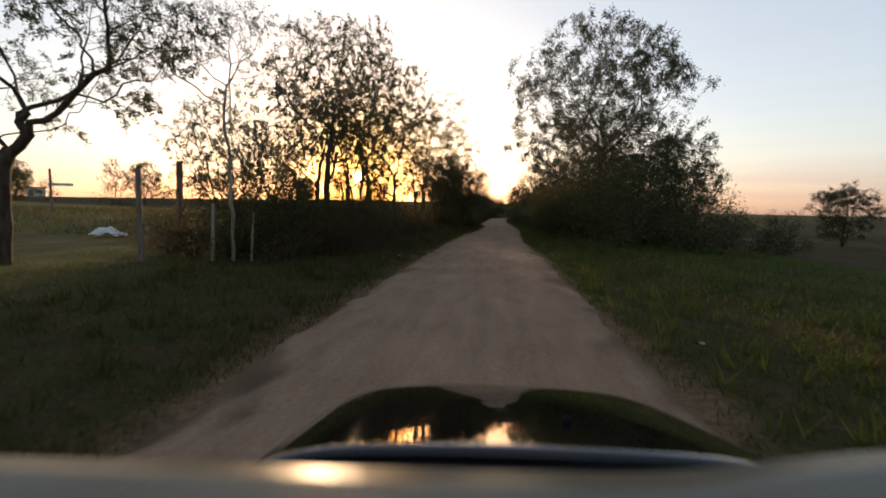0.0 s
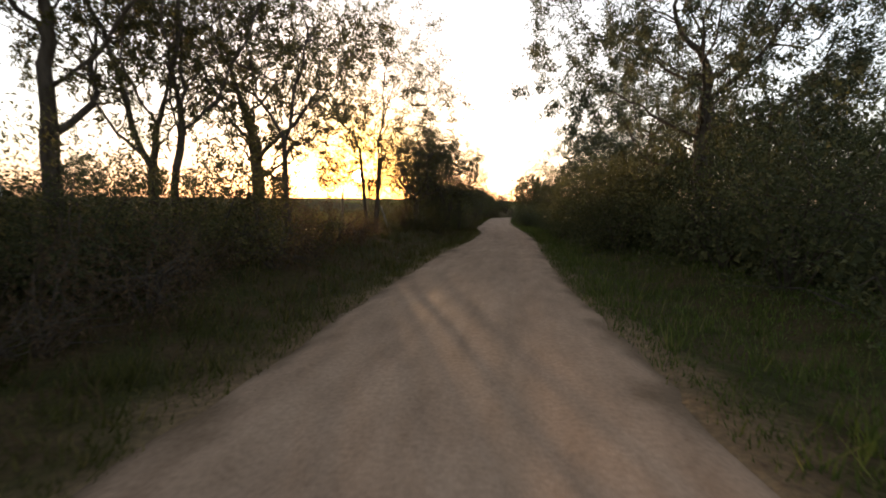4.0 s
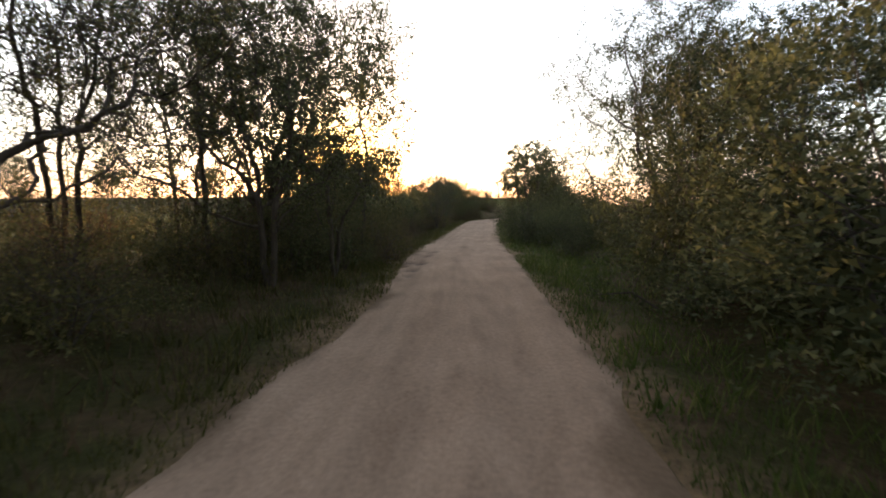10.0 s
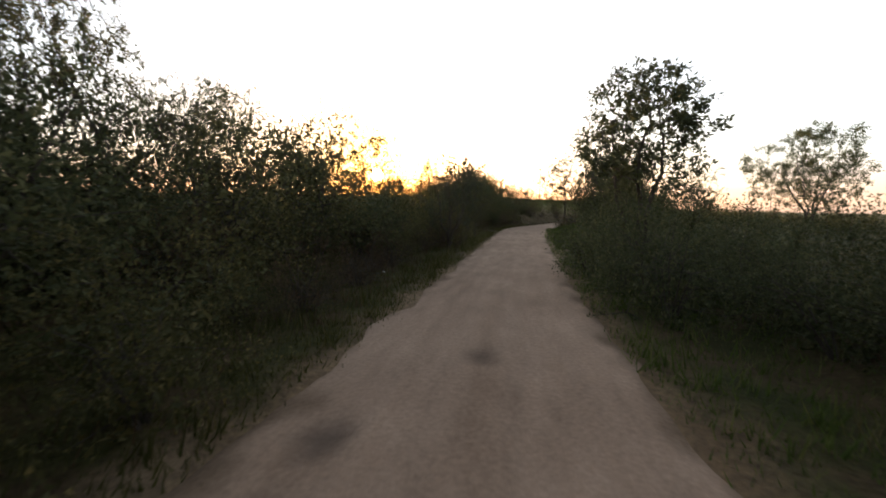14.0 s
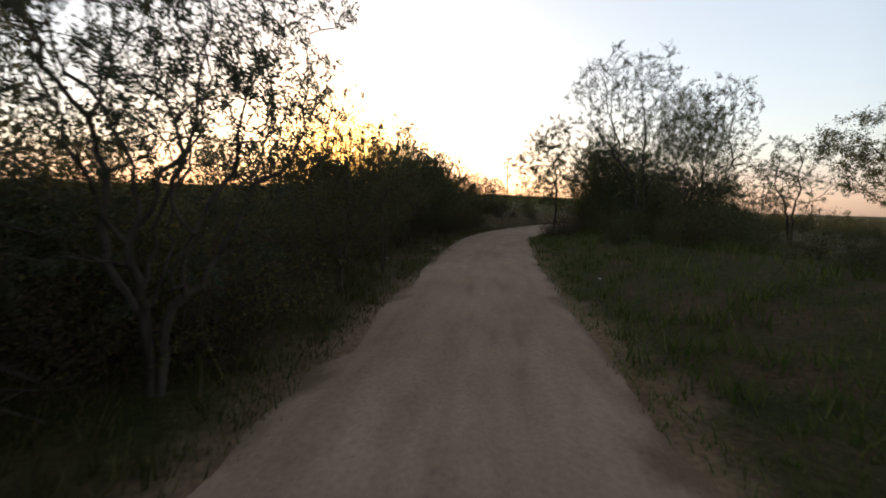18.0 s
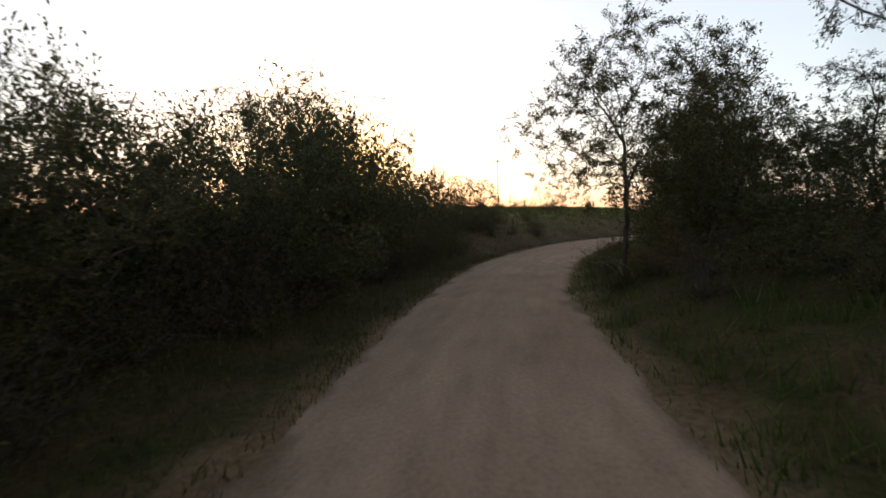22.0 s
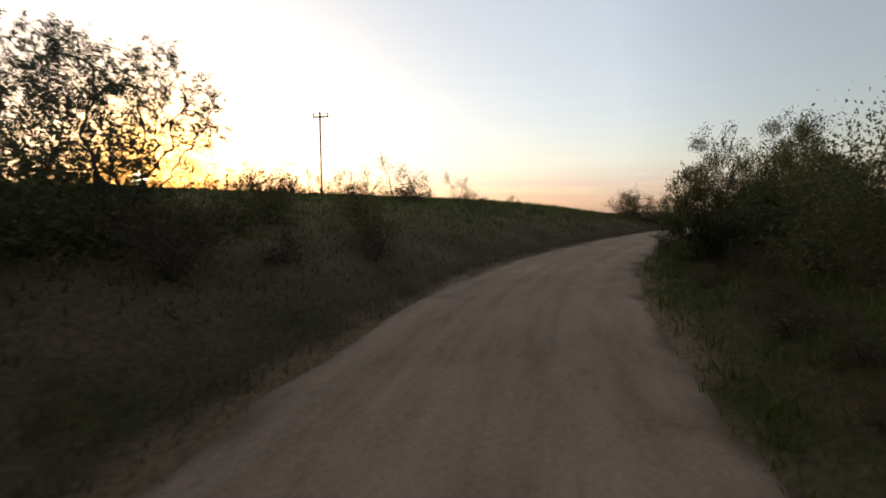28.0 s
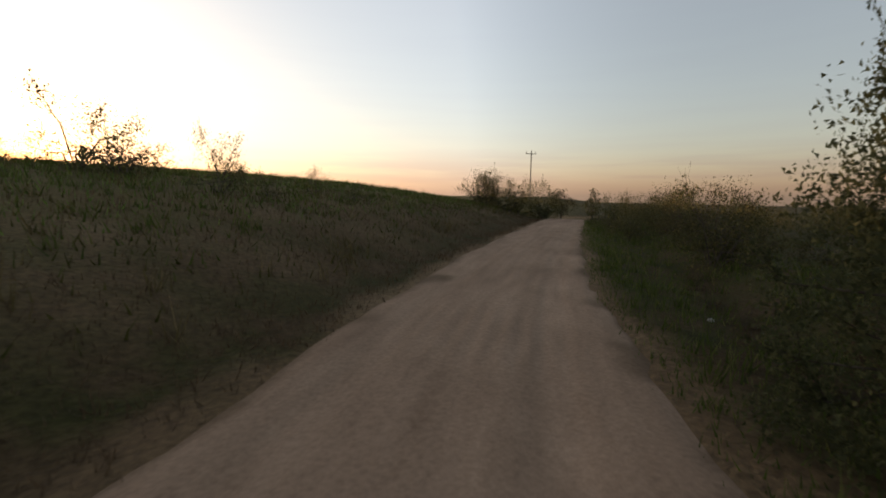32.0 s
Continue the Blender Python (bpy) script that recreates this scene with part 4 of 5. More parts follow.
# hedges: stretches of bushes beside the lane: side distances, from y to y, step, heights
hedge = random.Random(9)
HEDGES = [
    (-4.7, -6.2, 11.0, 22, 1.3, 1.3, 2.3, ("bush_0", "bush_2", "bush_4")), (-3.9, -4.4, 12.5, 24, 1.6, 1.0, 1.5, ("brush_0", "brush_1")),
    (-4.2, -5.2, 22, 33, 1.5, 0.5, 0.9, ("brush_0", "bush_4", "bush_2")), (-3.8, -5.6, 33, 41, 1.5, 1.0, 1.5, ("brush_1", "bush_3", "brush_0")),
    (-3.6, -4.6, 41, 48.5, 1.3, 2.0, 2.5, ("bush_0", "bush_1", "bush_2", "bush_4")), (-3.4, -4.6, 48.5, 54, 1.0, 1.6, 1.95, ("bush_0", "bush_1", "bush_2", "bush_4")), (-3.6, -4.6, 54, 58, 1.2, 1.0, 1.4, ("bush_0", "bush_1", "bush_2", "bush_4")), (-3.6, -4.6, 57, 63, 1.4, 1.3, 1.9, ("bush_0", "bush_1", "bush_2")),
    (-3.4, -4.6, 30, 36, 1.2, 0.8, 1.3, ("bush_2", "bush_4", "brush_0")), (-3.4, -4.4, 36, 42, 1.2, 1.0, 1.5, ("bush_0", "bush_2", "brush_1")),
    (-4.0, -4.8, 63, 67, 1.5, 1.7, 2.2, ("bush_0", "bush_1", "bush_3")), (-4.0, -4.8, 67, 76, 1.5, 2.5, 3.1, ("bush_0", "bush_1", "bush_3", "bush_4")), (-3.1, -3.5, 58, 76, 1.7, 1.0, 1.5, ("brush_0", "bush_2", "bush_4")),
    (4.0, 5.5, 17, 30, 1.7, 2.4, 3.4, ("bush_0", "bush_1", "bush_3")), (6.0, 8.0, 16.5, 26, 1.6, 1.7, 2.3, ("bush_0", "bush_1", "bush_3")), (8.0, 11.0, 19, 26, 1.7, 1.4, 1.9, ("bush_1", "bush_3", "bush_2")), (-3.4, -4.6, 41, 60, 2.2, 0.9, 1.3, ("brush_0", "brush_1")), (-3.0, -3.6, 64, 76, 1.5, 0.7, 1.2, ("brush_0", "brush_1")),
    (4.5, 5.5, 30, 41, 1.4, 1.6, 2.4, ("bush_0", "bush_1", "bush_3")), (3.4, 5.4, 41, 49, 1.4, 1.4, 2.0, ("bush_0", "bush_1", "bush_3", "bush_2")),
    (5.5, 8.0, 56, 67, 2.2, 0.6, 1.0, ("bush_1", "bush_3", "bush_2")), (3.8, 4.8, 71, 79, 1.5, 2.0, 3.0, ("bush_0", "bush_3")),
    (-2.5, -3.0, 43, 52, 1.0, 0.5, 0.9, ("bush_2", "bush_4", "brush_0")), (-2.6, -3.1, 52, 64, 1.0, 0.6, 1.0, ("bush_2", "bush_4", "brush_0", "brush_1")), (-2.9, -3.4, 64, 78, 1.0, 0.6, 0.9, ("bush_2", "bush_4", "brush_0", "brush_1")),
    (2.9, 3.8, 41, 50, 1.1, 0.9, 1.5, ("bush_0", "bush_1", "bush_3")), (3.2, 6.5, 88, 106, 1.0, 0.9, 1.5, ("bush_2", "bush_4", "brush_0")),
    (4.0, 6.0, 55.5, 63, 0.9, 0.5, 1.0, ("bush_1", "bush_4", "brush_0", "bush_3")), (3.0, 4.4, 60, 68, 0.9, 0.4, 0.8, ("bush_1", "bush_4", "brush_0")), (6.6, 9.0, 54, 60, 1.4, 0.6, 1.1, ("bush_1", "bush_3", "bush_4")),
    (2.8, 3.5, 79.0, 87.5, 0.8, 0.6, 1.1, ("brush_1", "brush_0", "bush_4")), (1.9, 2.7, 76.0, 90.0, 0.6, 0.25, 0.5, ("brush_1", "brush_0")),
    (-3.4, -6.5, 76, 84, 0.7, 0.6, 1.3, ("bush_4", "brush_0", "bush_2", "brush_1")), (-5.0, -9.0, 76, 86, 1.0, 0.9, 1.6, ("bush_4", "bush_0", "bush_2")),
    (6.0, 12.0, 86, 104, 1.1, 1.0, 1.5, ("bush_2", "bush_4", "bush_1")), (12.0, 18.0, 86, 108, 1.1, 1.2, 1.7, ("bush_0", "bush_4", "bush_1")),
    (-4.9, -6.2, 41, 49, 1.3, 2.0, 2.5, ("bush_0", "bush_1", "bush_2", "bush_3")), (-4.9, -6.2, 49, 62, 1.2, 0.9, 1.3, ("bush_0", "bush_1", "bush_2", "bush_3")), (-5.0, -6.4, 62, 76, 1.4, 1.9, 2.7, ("bush_0", "bush_1", "bush_2", "bush_3")),
    (-6.5, -9.0, 14, 24, 1.2, 1.1, 1.6, ("bush_2", "bush_4", "bush_0")),
]
for a, b2, y0, y1, step, h0, h1, keys in HEDGES:
    y = y0
    while y < y1:
        x, yy = lane(y, hedge.uniform(min(a, b2), max(a, b2)))
        h = hedge.uniform(h0, h1)
        plant(hedge.choice(keys), x, yy, h, h * hedge.uniform(0.55, 0.75))
        y += step * hedge.uniform(0.75, 1.25)

for key, x, y, h, r in (("brush_1", -6.11, 29.05, 1.9, 0.8), ("brush_0", -7.6, 11.9, 1.3, 1.0), ("brush_1", -6.8, 11.4, 1.5, 1.0), ("bush_2", -5.9, 11.3, 1.9, 1.1), ("bush_4", -5.0, 11.2, 2.1, 1.2),
                        ("brush_0", -4.2, 11.1, 1.4, 1.0), ("bush_0", -4.6, 12.3, 2.1, 1.3), ("brush_1", -3.7, 12.4, 1.4, 1.0), ("brush_0", -3.3, 13.6, 1.2, 0.9), ("brush_1", -5.4, 10.9, 1.1, 0.8),
                        ("bush_0", 15.68, 79.08, 2.2, 1.3), ("bush_3", 16.93, 80.23, 2.0, 1.3), ("bush_1", 18.84, 82.95, 1.8, 1.2), ("finebush_b", 20.80, 84.1, 3.0, 1.25), ("bush_1", 17.18, 81.62, 1.8, 1.0),
                        ("shrub_0", 15.01, 100.13, 1.9, 1.2), ("shrub_1", 15.94, 99.69, 1.5, 0.8), ("shrub_1", 17.58, 95.92, 1.1, 0.7), ("shrub_0", 20.55, 97.49, 0.7, 0.6),
                        ("shrub_0", 24.25, 87.93, 1.4, 0.9), ("bush_4", *lane(93.6, 2.0), 1.1, 0.8), ("bush_2", *lane(95.2, 1.8), 1.3, 0.9), ("shrub_1", *lane(96.4, 1.7), 1.5, 0.8), ("bush_4", *lane(98.0, 1.9), 1.4, 1.0), ("bush_2", 27.33, 89.60, 1.4, 1.0), ("bush_4", 30.61, 91.47, 1.4, 1.1), ("shrub_1", 34.50, 93.51, 1.6, 1.0), ("bush_2", 38.00, 95.96, 1.4, 1.2)):
    plant(key, x, y, h, r)

# far trees along the skyline
far = random.Random(3)
for x, y, h, key in ((-75, 62, 4.5, "dense_b"), (-66, 66, 4.0, "dense_b"), (-60, 78, 5.0, "slender_a"), (-52, 74, 4.6, "dense_a"), (-46, 80, 3.8, "dense_b"),
                     (-41, 88, 4.8, "slender_a"), (-90, 90, 5.0, "dense_a"), (-36, 105, 4.0, "dense_b"), (-30, 118, 5.0, "dense_a"), (-21.74, 127.29, 4.0, "dense_b"),
                     (-33, 96, 3.4, "dense_b"), (-58, 110, 4.4, "dense_a"), (-18.49, 109.14, 3.2, "shrub_0"), (-10.33, 112.80, 3.0, "dense_b"),
                     (34.91, 103.30, 1.9, "bush_2"), (36.75, 104.22, 2.1, "bush_4"), (33.73, 103.95, 2.0, "thorn_b"), (35.6, 105.4, 2.1, "bush_0"), (34.3, 105.2, 1.9, "bush_1"), (37.9, 103.2, 2.1, "bush_0"), (38.97, 104.63, 2.1, "bush_2"), (39.91, 103.29, 2.1, "thorn_b"), (42.80, 102.87, 2.2, "dense_c"), (44.22, 101.01, 1.4, "bush_2"), (48.15, 99.34, 2.3, "dense_c"),
                     (11.35, 100.08, 0.9, "shrub_0"), (13.01, 101.31, 0.8, "shrub_1"), (18.80, 96.37, 0.6, "shrub_0"), (21.63, 97.05, 0.6, "shrub_1"), (9.50, 98.96, 0.9, "shrub_1"),
                     (6.15, 100.10, 1.3, "shrub_0"), (7.63, 102.04, 1.0, "shrub_1"),
                     (4.52, 104.17, 2.2, "slender_a"), (1.80, 106.29, 2.0, "dense_b"), (8.04, 107.03, 1.6, "bush_2"), (10.02, 106.44, 1.3, "bush_4"), (-1.80, 101.43, 2.6, "dense_b"), (-5.17, 104.58, 2.4, "slender_a")):
    plant(key, x, y, h * (1.5 if x < -20 else 1.0))

for k in range(22):
    x = -9 + 26 * k / 21 + far.uniform(-0.6, 0.6)
    plant("shrub_%d" % far.randint(0, 1), x + 1.3, 103.5 - 0.2 * x + far.uniform(-3.0, 2.0), far.uniform(0.6, 1.5), far.uniform(0.5, 1.1), label="small shrub on the skyline of the grassy hill")
for k in range(16):
    a = 0.72 + 0.95 * k / 15 + far.uniform(-0.03, 0.03)
    d = far.uniform(75, 115)
    plant("shrub_%d" % far.randint(0, 1), -math.sin(a) * d + 2, math.cos(a) * d + 22, far.uniform(3.0, 5.2), far.uniform(2.0, 4.0), label="far dark tree on the skyline of the field")

# ---------------------------------------------------------------- posts, poles, wire
def round_post(name, height, r, mat, sides=9, lean=0.0, rough=0.15, seed=0):
    rng = np.random.RandomState(seed)
    bm = bmesh.new()
    rings = []
    steps = [-0.25, 0.0, 0.25 * height, 0.5 * height, 0.8 * height, height - 0.03, height]
    shape = 1 + rng.uniform(-rough, rough, sides)
    for z in steps:
        k = 0.7 if z == height else 1.0 - 0.12 * max(z, 0) / height
        rings.append([bm.verts.new((math.cos(6.2832 * i / sides) * r * k * shape[i] + lean * max(z, 0), math.sin(6.2832 * i / sides) * r * k * shape[i], z)) for i in range(sides)])
    for a, c in zip(rings, rings[1:]):
        for i in range(sides):
            bm.faces.new((a[i], a[(i + 1) % sides], c[(i + 1) % sides], c[i]))
    bm.faces.new(rings[-1])
    return bm_mesh(name, bm, mat, False)


def fence_post(x, y, h, r=0.07, lean=0.0, turn=0, label="weathered grey wooden fence post", mat=POST_WOOD, seed=1):
    ob = new("fence_post", round_post("fence_post", h, r, mat, lean=lean, seed=seed))
    ob.matrix_world = pose(x, y, height_at(x, y), 0, 0, turn)
    return tagged(ob, label, "fence post", "fence posts along the lane")


fence_post(-7.3, 10.2, 2.15, 0.075, 0.0, seed=2)
fence_post(-7.7, 12.3, 2.5, 0.085, 0.03, seed=3)
fence_post(-2.2, 30.8, 0.95, 0.05, -0.35, 30, "leaning pale broken fence post", PALE_BARK, 4)
fence_post(-5.75, 10.45, 1.35, 0.045, 0.03, 0, "pale weathered stake in front of the brush", PALE_BARK, 11)
fence_post(-4.9, 10.6, 1.15, 0.028, 0.06, 40, "thin pale stake in front of the brush", PALE_BARK, 12)
fence_post(-4.4, 31.5, 1.5, 0.05, 0.02, seed=5)
fence_post(-6.5, 47.0, 1.5, 0.06, 0.15, seed=6)
fence_post(-7.6, 52.0, 1.5, 0.06, 0.05, seed=7)


def power_pole(x, y, top, turn, label):
    z = height_at(x, y)
    ob = new("power_pole")
    ob.matrix_world = pose(x, y, z, 0, 0, turn)
    h = top - z
    part("pole", round_post("pole", h, 0.055, POST_WOOD, 12, rough=0.03), ob)
    bm = bmesh.new()
    bmesh.ops.create_cube(bm, size=1, matrix=pose(0, 0.09, h - 0.25) @ Matrix.Diagonal((0.95, 0.06, 0.07, 1)))
    bmesh.ops.bevel(bm, geom=bm.edges[:], offset=0.012, segments=1)
    part("crossarm", bm_mesh("crossarm", bm, POST_WOOD), ob)
    for dx in (-0.42, 0.42):
        bm = bmesh.new()
        for zz, r in ((0.0, 0.035), (0.06, 0.05), (0.12, 0.03)):
            bmesh.ops.create_cone(bm, cap_ends=True, segments=10, radius1=r, radius2=r * 0.8, depth=0.06, matrix=pose(dx, 0.09, h - 0.17 + zz))
        part("insulator", bm_mesh("insulator", bm, STONE, True), ob)
    return tagged(ob, label, "power pole", "power poles")


power_pole(11.71, 103.87, 6.95, -30, "wooden power pole with a short crossarm on the grassy hill")
power_pole(48.76, 113.73, 5.60, -30, "distant wooden power pole with a crossarm")
power_pole(-40.0, 80.0, 8.0, -30, "far thin wooden power pole in the field")


# a small pale hut at the far edge of the field
hx, hy = -114.6, 120.4
ob = new("hut")
ob.matrix_world = pose(hx, hy, height_at(hx, hy) - 0.05, 0, 0, 38)
bm = bmesh.new()
for m in (pose(0, -1.5, 1.15) @ Matrix.Diagonal((4.0, 0.15, 2.3, 1)), pose(0, 1.5, 1.15) @ Matrix.Diagonal((4.0, 0.15, 2.3, 1)),
          pose(-1.93, 0, 1.15) @ Matrix.Diagonal((0.14, 2.84, 2.3, 1)), pose(1.93, 0, 1.15) @ Matrix.Diagonal((0.14, 2.84, 2.3, 1))):
    bmesh.ops.create_cube(bm, size=1, matrix=m)
part("wall", bm_mesh("wall", bm, WHITE), ob)
bm = bmesh.new()
bmesh.ops.create_cube(bm, size=1, matrix=pose(0, 0, 2.5, 5) @ Matrix.Diagonal((4.5, 3.7, 0.08, 1)))
part("roof", bm_mesh("roof", bm, POST_WOOD), ob, "weathered flat roof")
for x, w, z, h in ((-1.0, 0.9, 1.0, 1.95), (0.8, 0.9, 1.4, 0.8)):
    bm = bmesh.new()
    bmesh.ops.create_cube(bm, size=1, matrix=pose(x, -1.6, z) @ Matrix.Diagonal((w, 0.06, h, 1)))
    part("door" if h > 1 else "window", bm_mesh("opening", bm, POST_WOOD), ob)
tagged(ob, "small pale hut with a flat roof beyond the dry field", "hut")

# a post with a white board, and a white sheet in the grass
ob = new("sign_post")
ob.matrix_world = pose(-22.5, 24.5, height_at(-22.5, 24.5), 0, 0, 30)
part("post", round_post("post", 2.6, 0.07, POST_WOOD, seed=9), ob)
bm = bmesh.new()
bmesh.ops.create_cube(bm, size=1, matrix=pose(0.45, 0, 1.75) @ Matrix.Diagonal((1.1, 0.05, 0.16, 1)))
part("board", bm_mesh("board", bm, WHITE), ob, "pale white board")
tagged(ob, "thin post with a pale board across it in the field", "sign post")
rng = np.random.RandomState(4)
bm = bmesh.new()
bmesh.ops.create_grid(bm, x_segments=14, y_segments=9, size=1)
for v in bm.verts:
    x, y = v.co.x, v.co.y
    v.co = (x * 0.55, y * 0.3, 0.34 * math.exp(-(x * 1.2 + 0.2) ** 2 - y * y * 1.2) + 0.05 * math.sin(x * 7 + y * 5) + 0.04)
ob = new("white_sheet", bm_mesh("white_sheet", bm, WHITE, True))
sm = ob.modifiers.new("thickness", "SOLIDIFY")
sm.thickness = 0.012
ob.matrix_world = pose(-12.6, 16.0, height_at(-12.6, 16.0), 0, 0, 25)
tagged(ob, "crumpled dirty white sheet lying in the grass", "plastic sheet")

# ---------------------------------------------------------------- stones
def stone(x, y, size, seed, z=None):
    rng = np.random.RandomState(seed)
    bm = bmesh.new()
    bmesh.ops.create_icosphere(bm, subdivisions=2, radius=size)
    ph = rng.uniform(0, 6, 6)
    for v in bm.verts:
        d = v.co.normalized()
        k = 1 + 0.18 * math.sin(d.x * 3 + ph[0]) + 0.15 * math.sin(d.y * 4 + ph[1]) + 0.12 * math.sin(d.z * 5 + ph[2])
        v.co = Vector((d.x * 1.2, d.y * 0.9, d.z * 0.6)) * size * k
    ob = new("stone", bm_mesh("stone", bm, STONE, True))
    ob.matrix_world = pose(x, y, height_at(x, y) + size * 0.3, 0, 0, rng.uniform(0, 360))
    return tagged(ob, "small pale stone at the edge of the lane", "stone", "stones by the lane")


for i, (y, lat, size) in enumerate(((12.1, -2.6, 0.06), (80.97, 2.2, 0.04), (84.35, 2.0, 0.04), (47.5, -2.6, 0.05), (53.0, 2.6, 0.06), (31.0, 2.3, 0.05),
                                    (22.5, -2.9, 0.05), (5.0, 2.2, 0.05), (60.5, -2.4, 0.05), (63.2, 2.5, 0.045), (78.0, -2.7, 0.06), (88.0, 2.0, 0.06), (58.0, 1.9, 0.05), (74.5, -2.6, 0.05))):
    stone(*lane(y, lat), size * 0.65, 30 + i)

# a pale dead branch arching out of the verge by the tree at the bend
rng = np.random.RandomState(77)
dead_branch = new("dead_branch")
dead_branch.matrix_world = pose(9.05, 68.95, height_at(9.05, 68.95) - 0.02) @ Matrix.Scale(1.0, 4)
for k in range(7):
    p = np.array([rng.normal() * 0.08, rng.normal() * 0.08, -0.05])
    a = rng.uniform(-0.8, 0.9)
    d = np.array([-0.5 * math.cos(a), math.sin(a) * 0.4, 1.5])
    segs = []
    for i in range(6):
        q = p + d / np.linalg.norm(d) * 0.13
        segs.append((p, q, 0.008 * (1 - i / 8), 0.008 * (1 - (i + 1) / 8)))
        p, d = q, d + np.array([-0.1, 0, -0.32]) + rng.normal(size=3) * 0.08
    part("stalk", tubes("stalk", segs, PALE_BARK), dead_branch)
tagged(dead_branch, "pale dry branch arching out of the grass", "dead branch")

# ---------------------------------------------------------------- grass
def blades(name, places, tall, mat, seed, label, wide=0.006):
    """Three-cornered blades at each place, as one sheet of grass."""
    rng = np.random.RandomState(seed)
    n = len(places)
    z = height(places)
    a = rng.uniform(0, 6.283, n)
    h = tall * rng.uniform(0.5, 1.3, n)
    w = wide * rng.uniform(0.7, 1.4, n)
    lean = rng.normal(size=(n, 2)) * 0.35 * h[:, None]
    foot = np.c_[places, z - 0.01]
    side = np.c_[np.cos(a) * w, np.sin(a) * w, np.zeros(n)]
    v = np.stack([foot - side, foot + side, foot + np.c_[lean, h]], 1).reshape(-1, 3)
    return tagged(new(name, fast_mesh(name, v, 3, mat)), label, "grass", kind="stuff")


def strip(n, y0, y1, side, off0, off1, seed, lean_in=1.0):
    """Places beside the lane, off0 to off1 from its edge, denser near it, in uneven tufts."""
    rng = np.random.RandomState(seed)
    j = rng.randint(np.abs(CURVE[:, 1] - y0).argmin(), np.abs(CURVE[:, 1] - y1).argmin(), n)
    u = rng.uniform(0, 1, n) ** lean_in
    rim = left_edge(CURVE[j, 1]) if side < 0 else right_edge(CURVE[j, 1])
    p = CURVE[j, :2] + RIGHT[j] * (rim + side * (off0 + (off1 - off0) * u))[:, None] + rng.normal(size=(n, 2)) * 0.12
    ok = rough_noise(p, 3.0, seed + 1) + rough_noise(p, 8.0, seed + 2) * 0.7 > rng.uniform(-0.9, 0.5, n)
    return p[ok]


def tufted(places, per, spread, seed):
    """Each place becomes a tuft of so many blades."""
    rng = np.random.RandomState(seed)
    return np.repeat(places, per, 0) + rng.normal(size=(len(places) * per, 2)) * spread


blades("grass", strip(100000, -4, 40, -1, 0.05, 7, 1, 1.8), 0.085, GRASS_OLIVE, 1, "short olive-green grass of the field-side verge")
blades("grass", strip(70000, 36, 78, -1, 0.05, 6, 2, 1.8), 0.09, GRASS_OLIVE, 2, "short olive-green grass of the field-side verge")
blades("grass", strip(45000, 72, 100, -1, 0.1, 6, 12, 1.5), 0.10, LEAF_DRY, 12, "short dry brown grass on the slope beside the lane")
blades("grass", strip(100000, -4, 40, 1, 0.05, 7.5, 3, 1.7), 0.085, GRASS, 3, "short fresh green grass of the hedge-side verge")
blades("grass", strip(90000, 36, 100, 1, 0.05, 6.5, 4, 1.7), 0.09, GRASS, 4, "fresh green grass of the hedge-side verge")
blades("grass", strip(70000, -4, 20, 1, 1.3, 9, 41, 0.9), 0.075, GRASS_LUSH, 41, "short lush green grass of the bank beside the lane")
blades("grass", strip(40000, -4, 14, -1, 1.2, 9, 42, 0.9), 0.065, GRASS_LUSH, 42, "short green grass of the open verge")
blades("field_grass", strip(40000, 70, 108, -1, 3.0, 24, 43, 0.9), 0.15, GRASS_LUSH, 43, "green grass of the hillside", 0.012)
blades("field_grass", strip(60000, 15, 62, -1, 5.5, 38, 5, 1.3), 0.26, GRASS_PALE, 5, "tall pale dry grass of the open field", 0.016)
blades("field_grass", strip(26000, 60, 108, -1, 2, 38, 6, 1.3), 0.16, GRASS, 6, "rough green grass on the hillside", 0.014)
blades("field_grass", strip(40000, 64, 108, -1, 1.2, 38, 16, 1.2), 0.14, GRASS_OLIVE, 16, "rough olive grass on the hillside", 0.013)
blades("grass_tufts", tufted(strip(2600, 70, 108, -1, 2.5, 26, 21, 1.0), 16, 0.09, 22), 0.2, GRASS, 23, "tall rough grass tufts on the hillside", 0.010)
blades("grass_tufts", tufted(strip(900, 70, 108, -1, 1.0, 26, 24, 1.2), 12, 0.08, 25), 0.30, GRASS_DRY, 26, "dry seeding grass tufts on the hillside", 0.008)
blades("grass_tufts", tufted(strip(1500, -2, 60, -1, 0.25, 4, 31, 1.3), 14, 0.07, 32), 0.22, GRASS_OLIVE, 33, "rough olive grass tufts along the field-side verge", 0.009)
blades("grass_tufts", tufted(strip(2200, -2, 100, 1, 0.2, 4, 34, 1.3), 14, 0.07, 35), 0.22, GRASS, 36, "rough green grass tufts along the hedge-side verge", 0.009)
blades("dry_stalks", tufted(strip(300, 6, 100, 1, 0.6, 3.5, 37, 1.0), 5, 0.06, 38), 0.34, GRASS_DRY, 39, "thin dry stalks standing in the hedge-side verge", 0.005)
blades("weeds", strip(8000, 8, 78, -1, 0.4, 3.2, 7, 1.0), 0.24, LEAF_DRY, 7, "dry brown weeds along the field-side verge", 0.009)
blades("weeds", strip(7000, 8, 100, 1, 0.5, 3.6, 8, 1.0), 0.2, GRASS, 8, "taller green weeds along the hedge-side verge", 0.009)

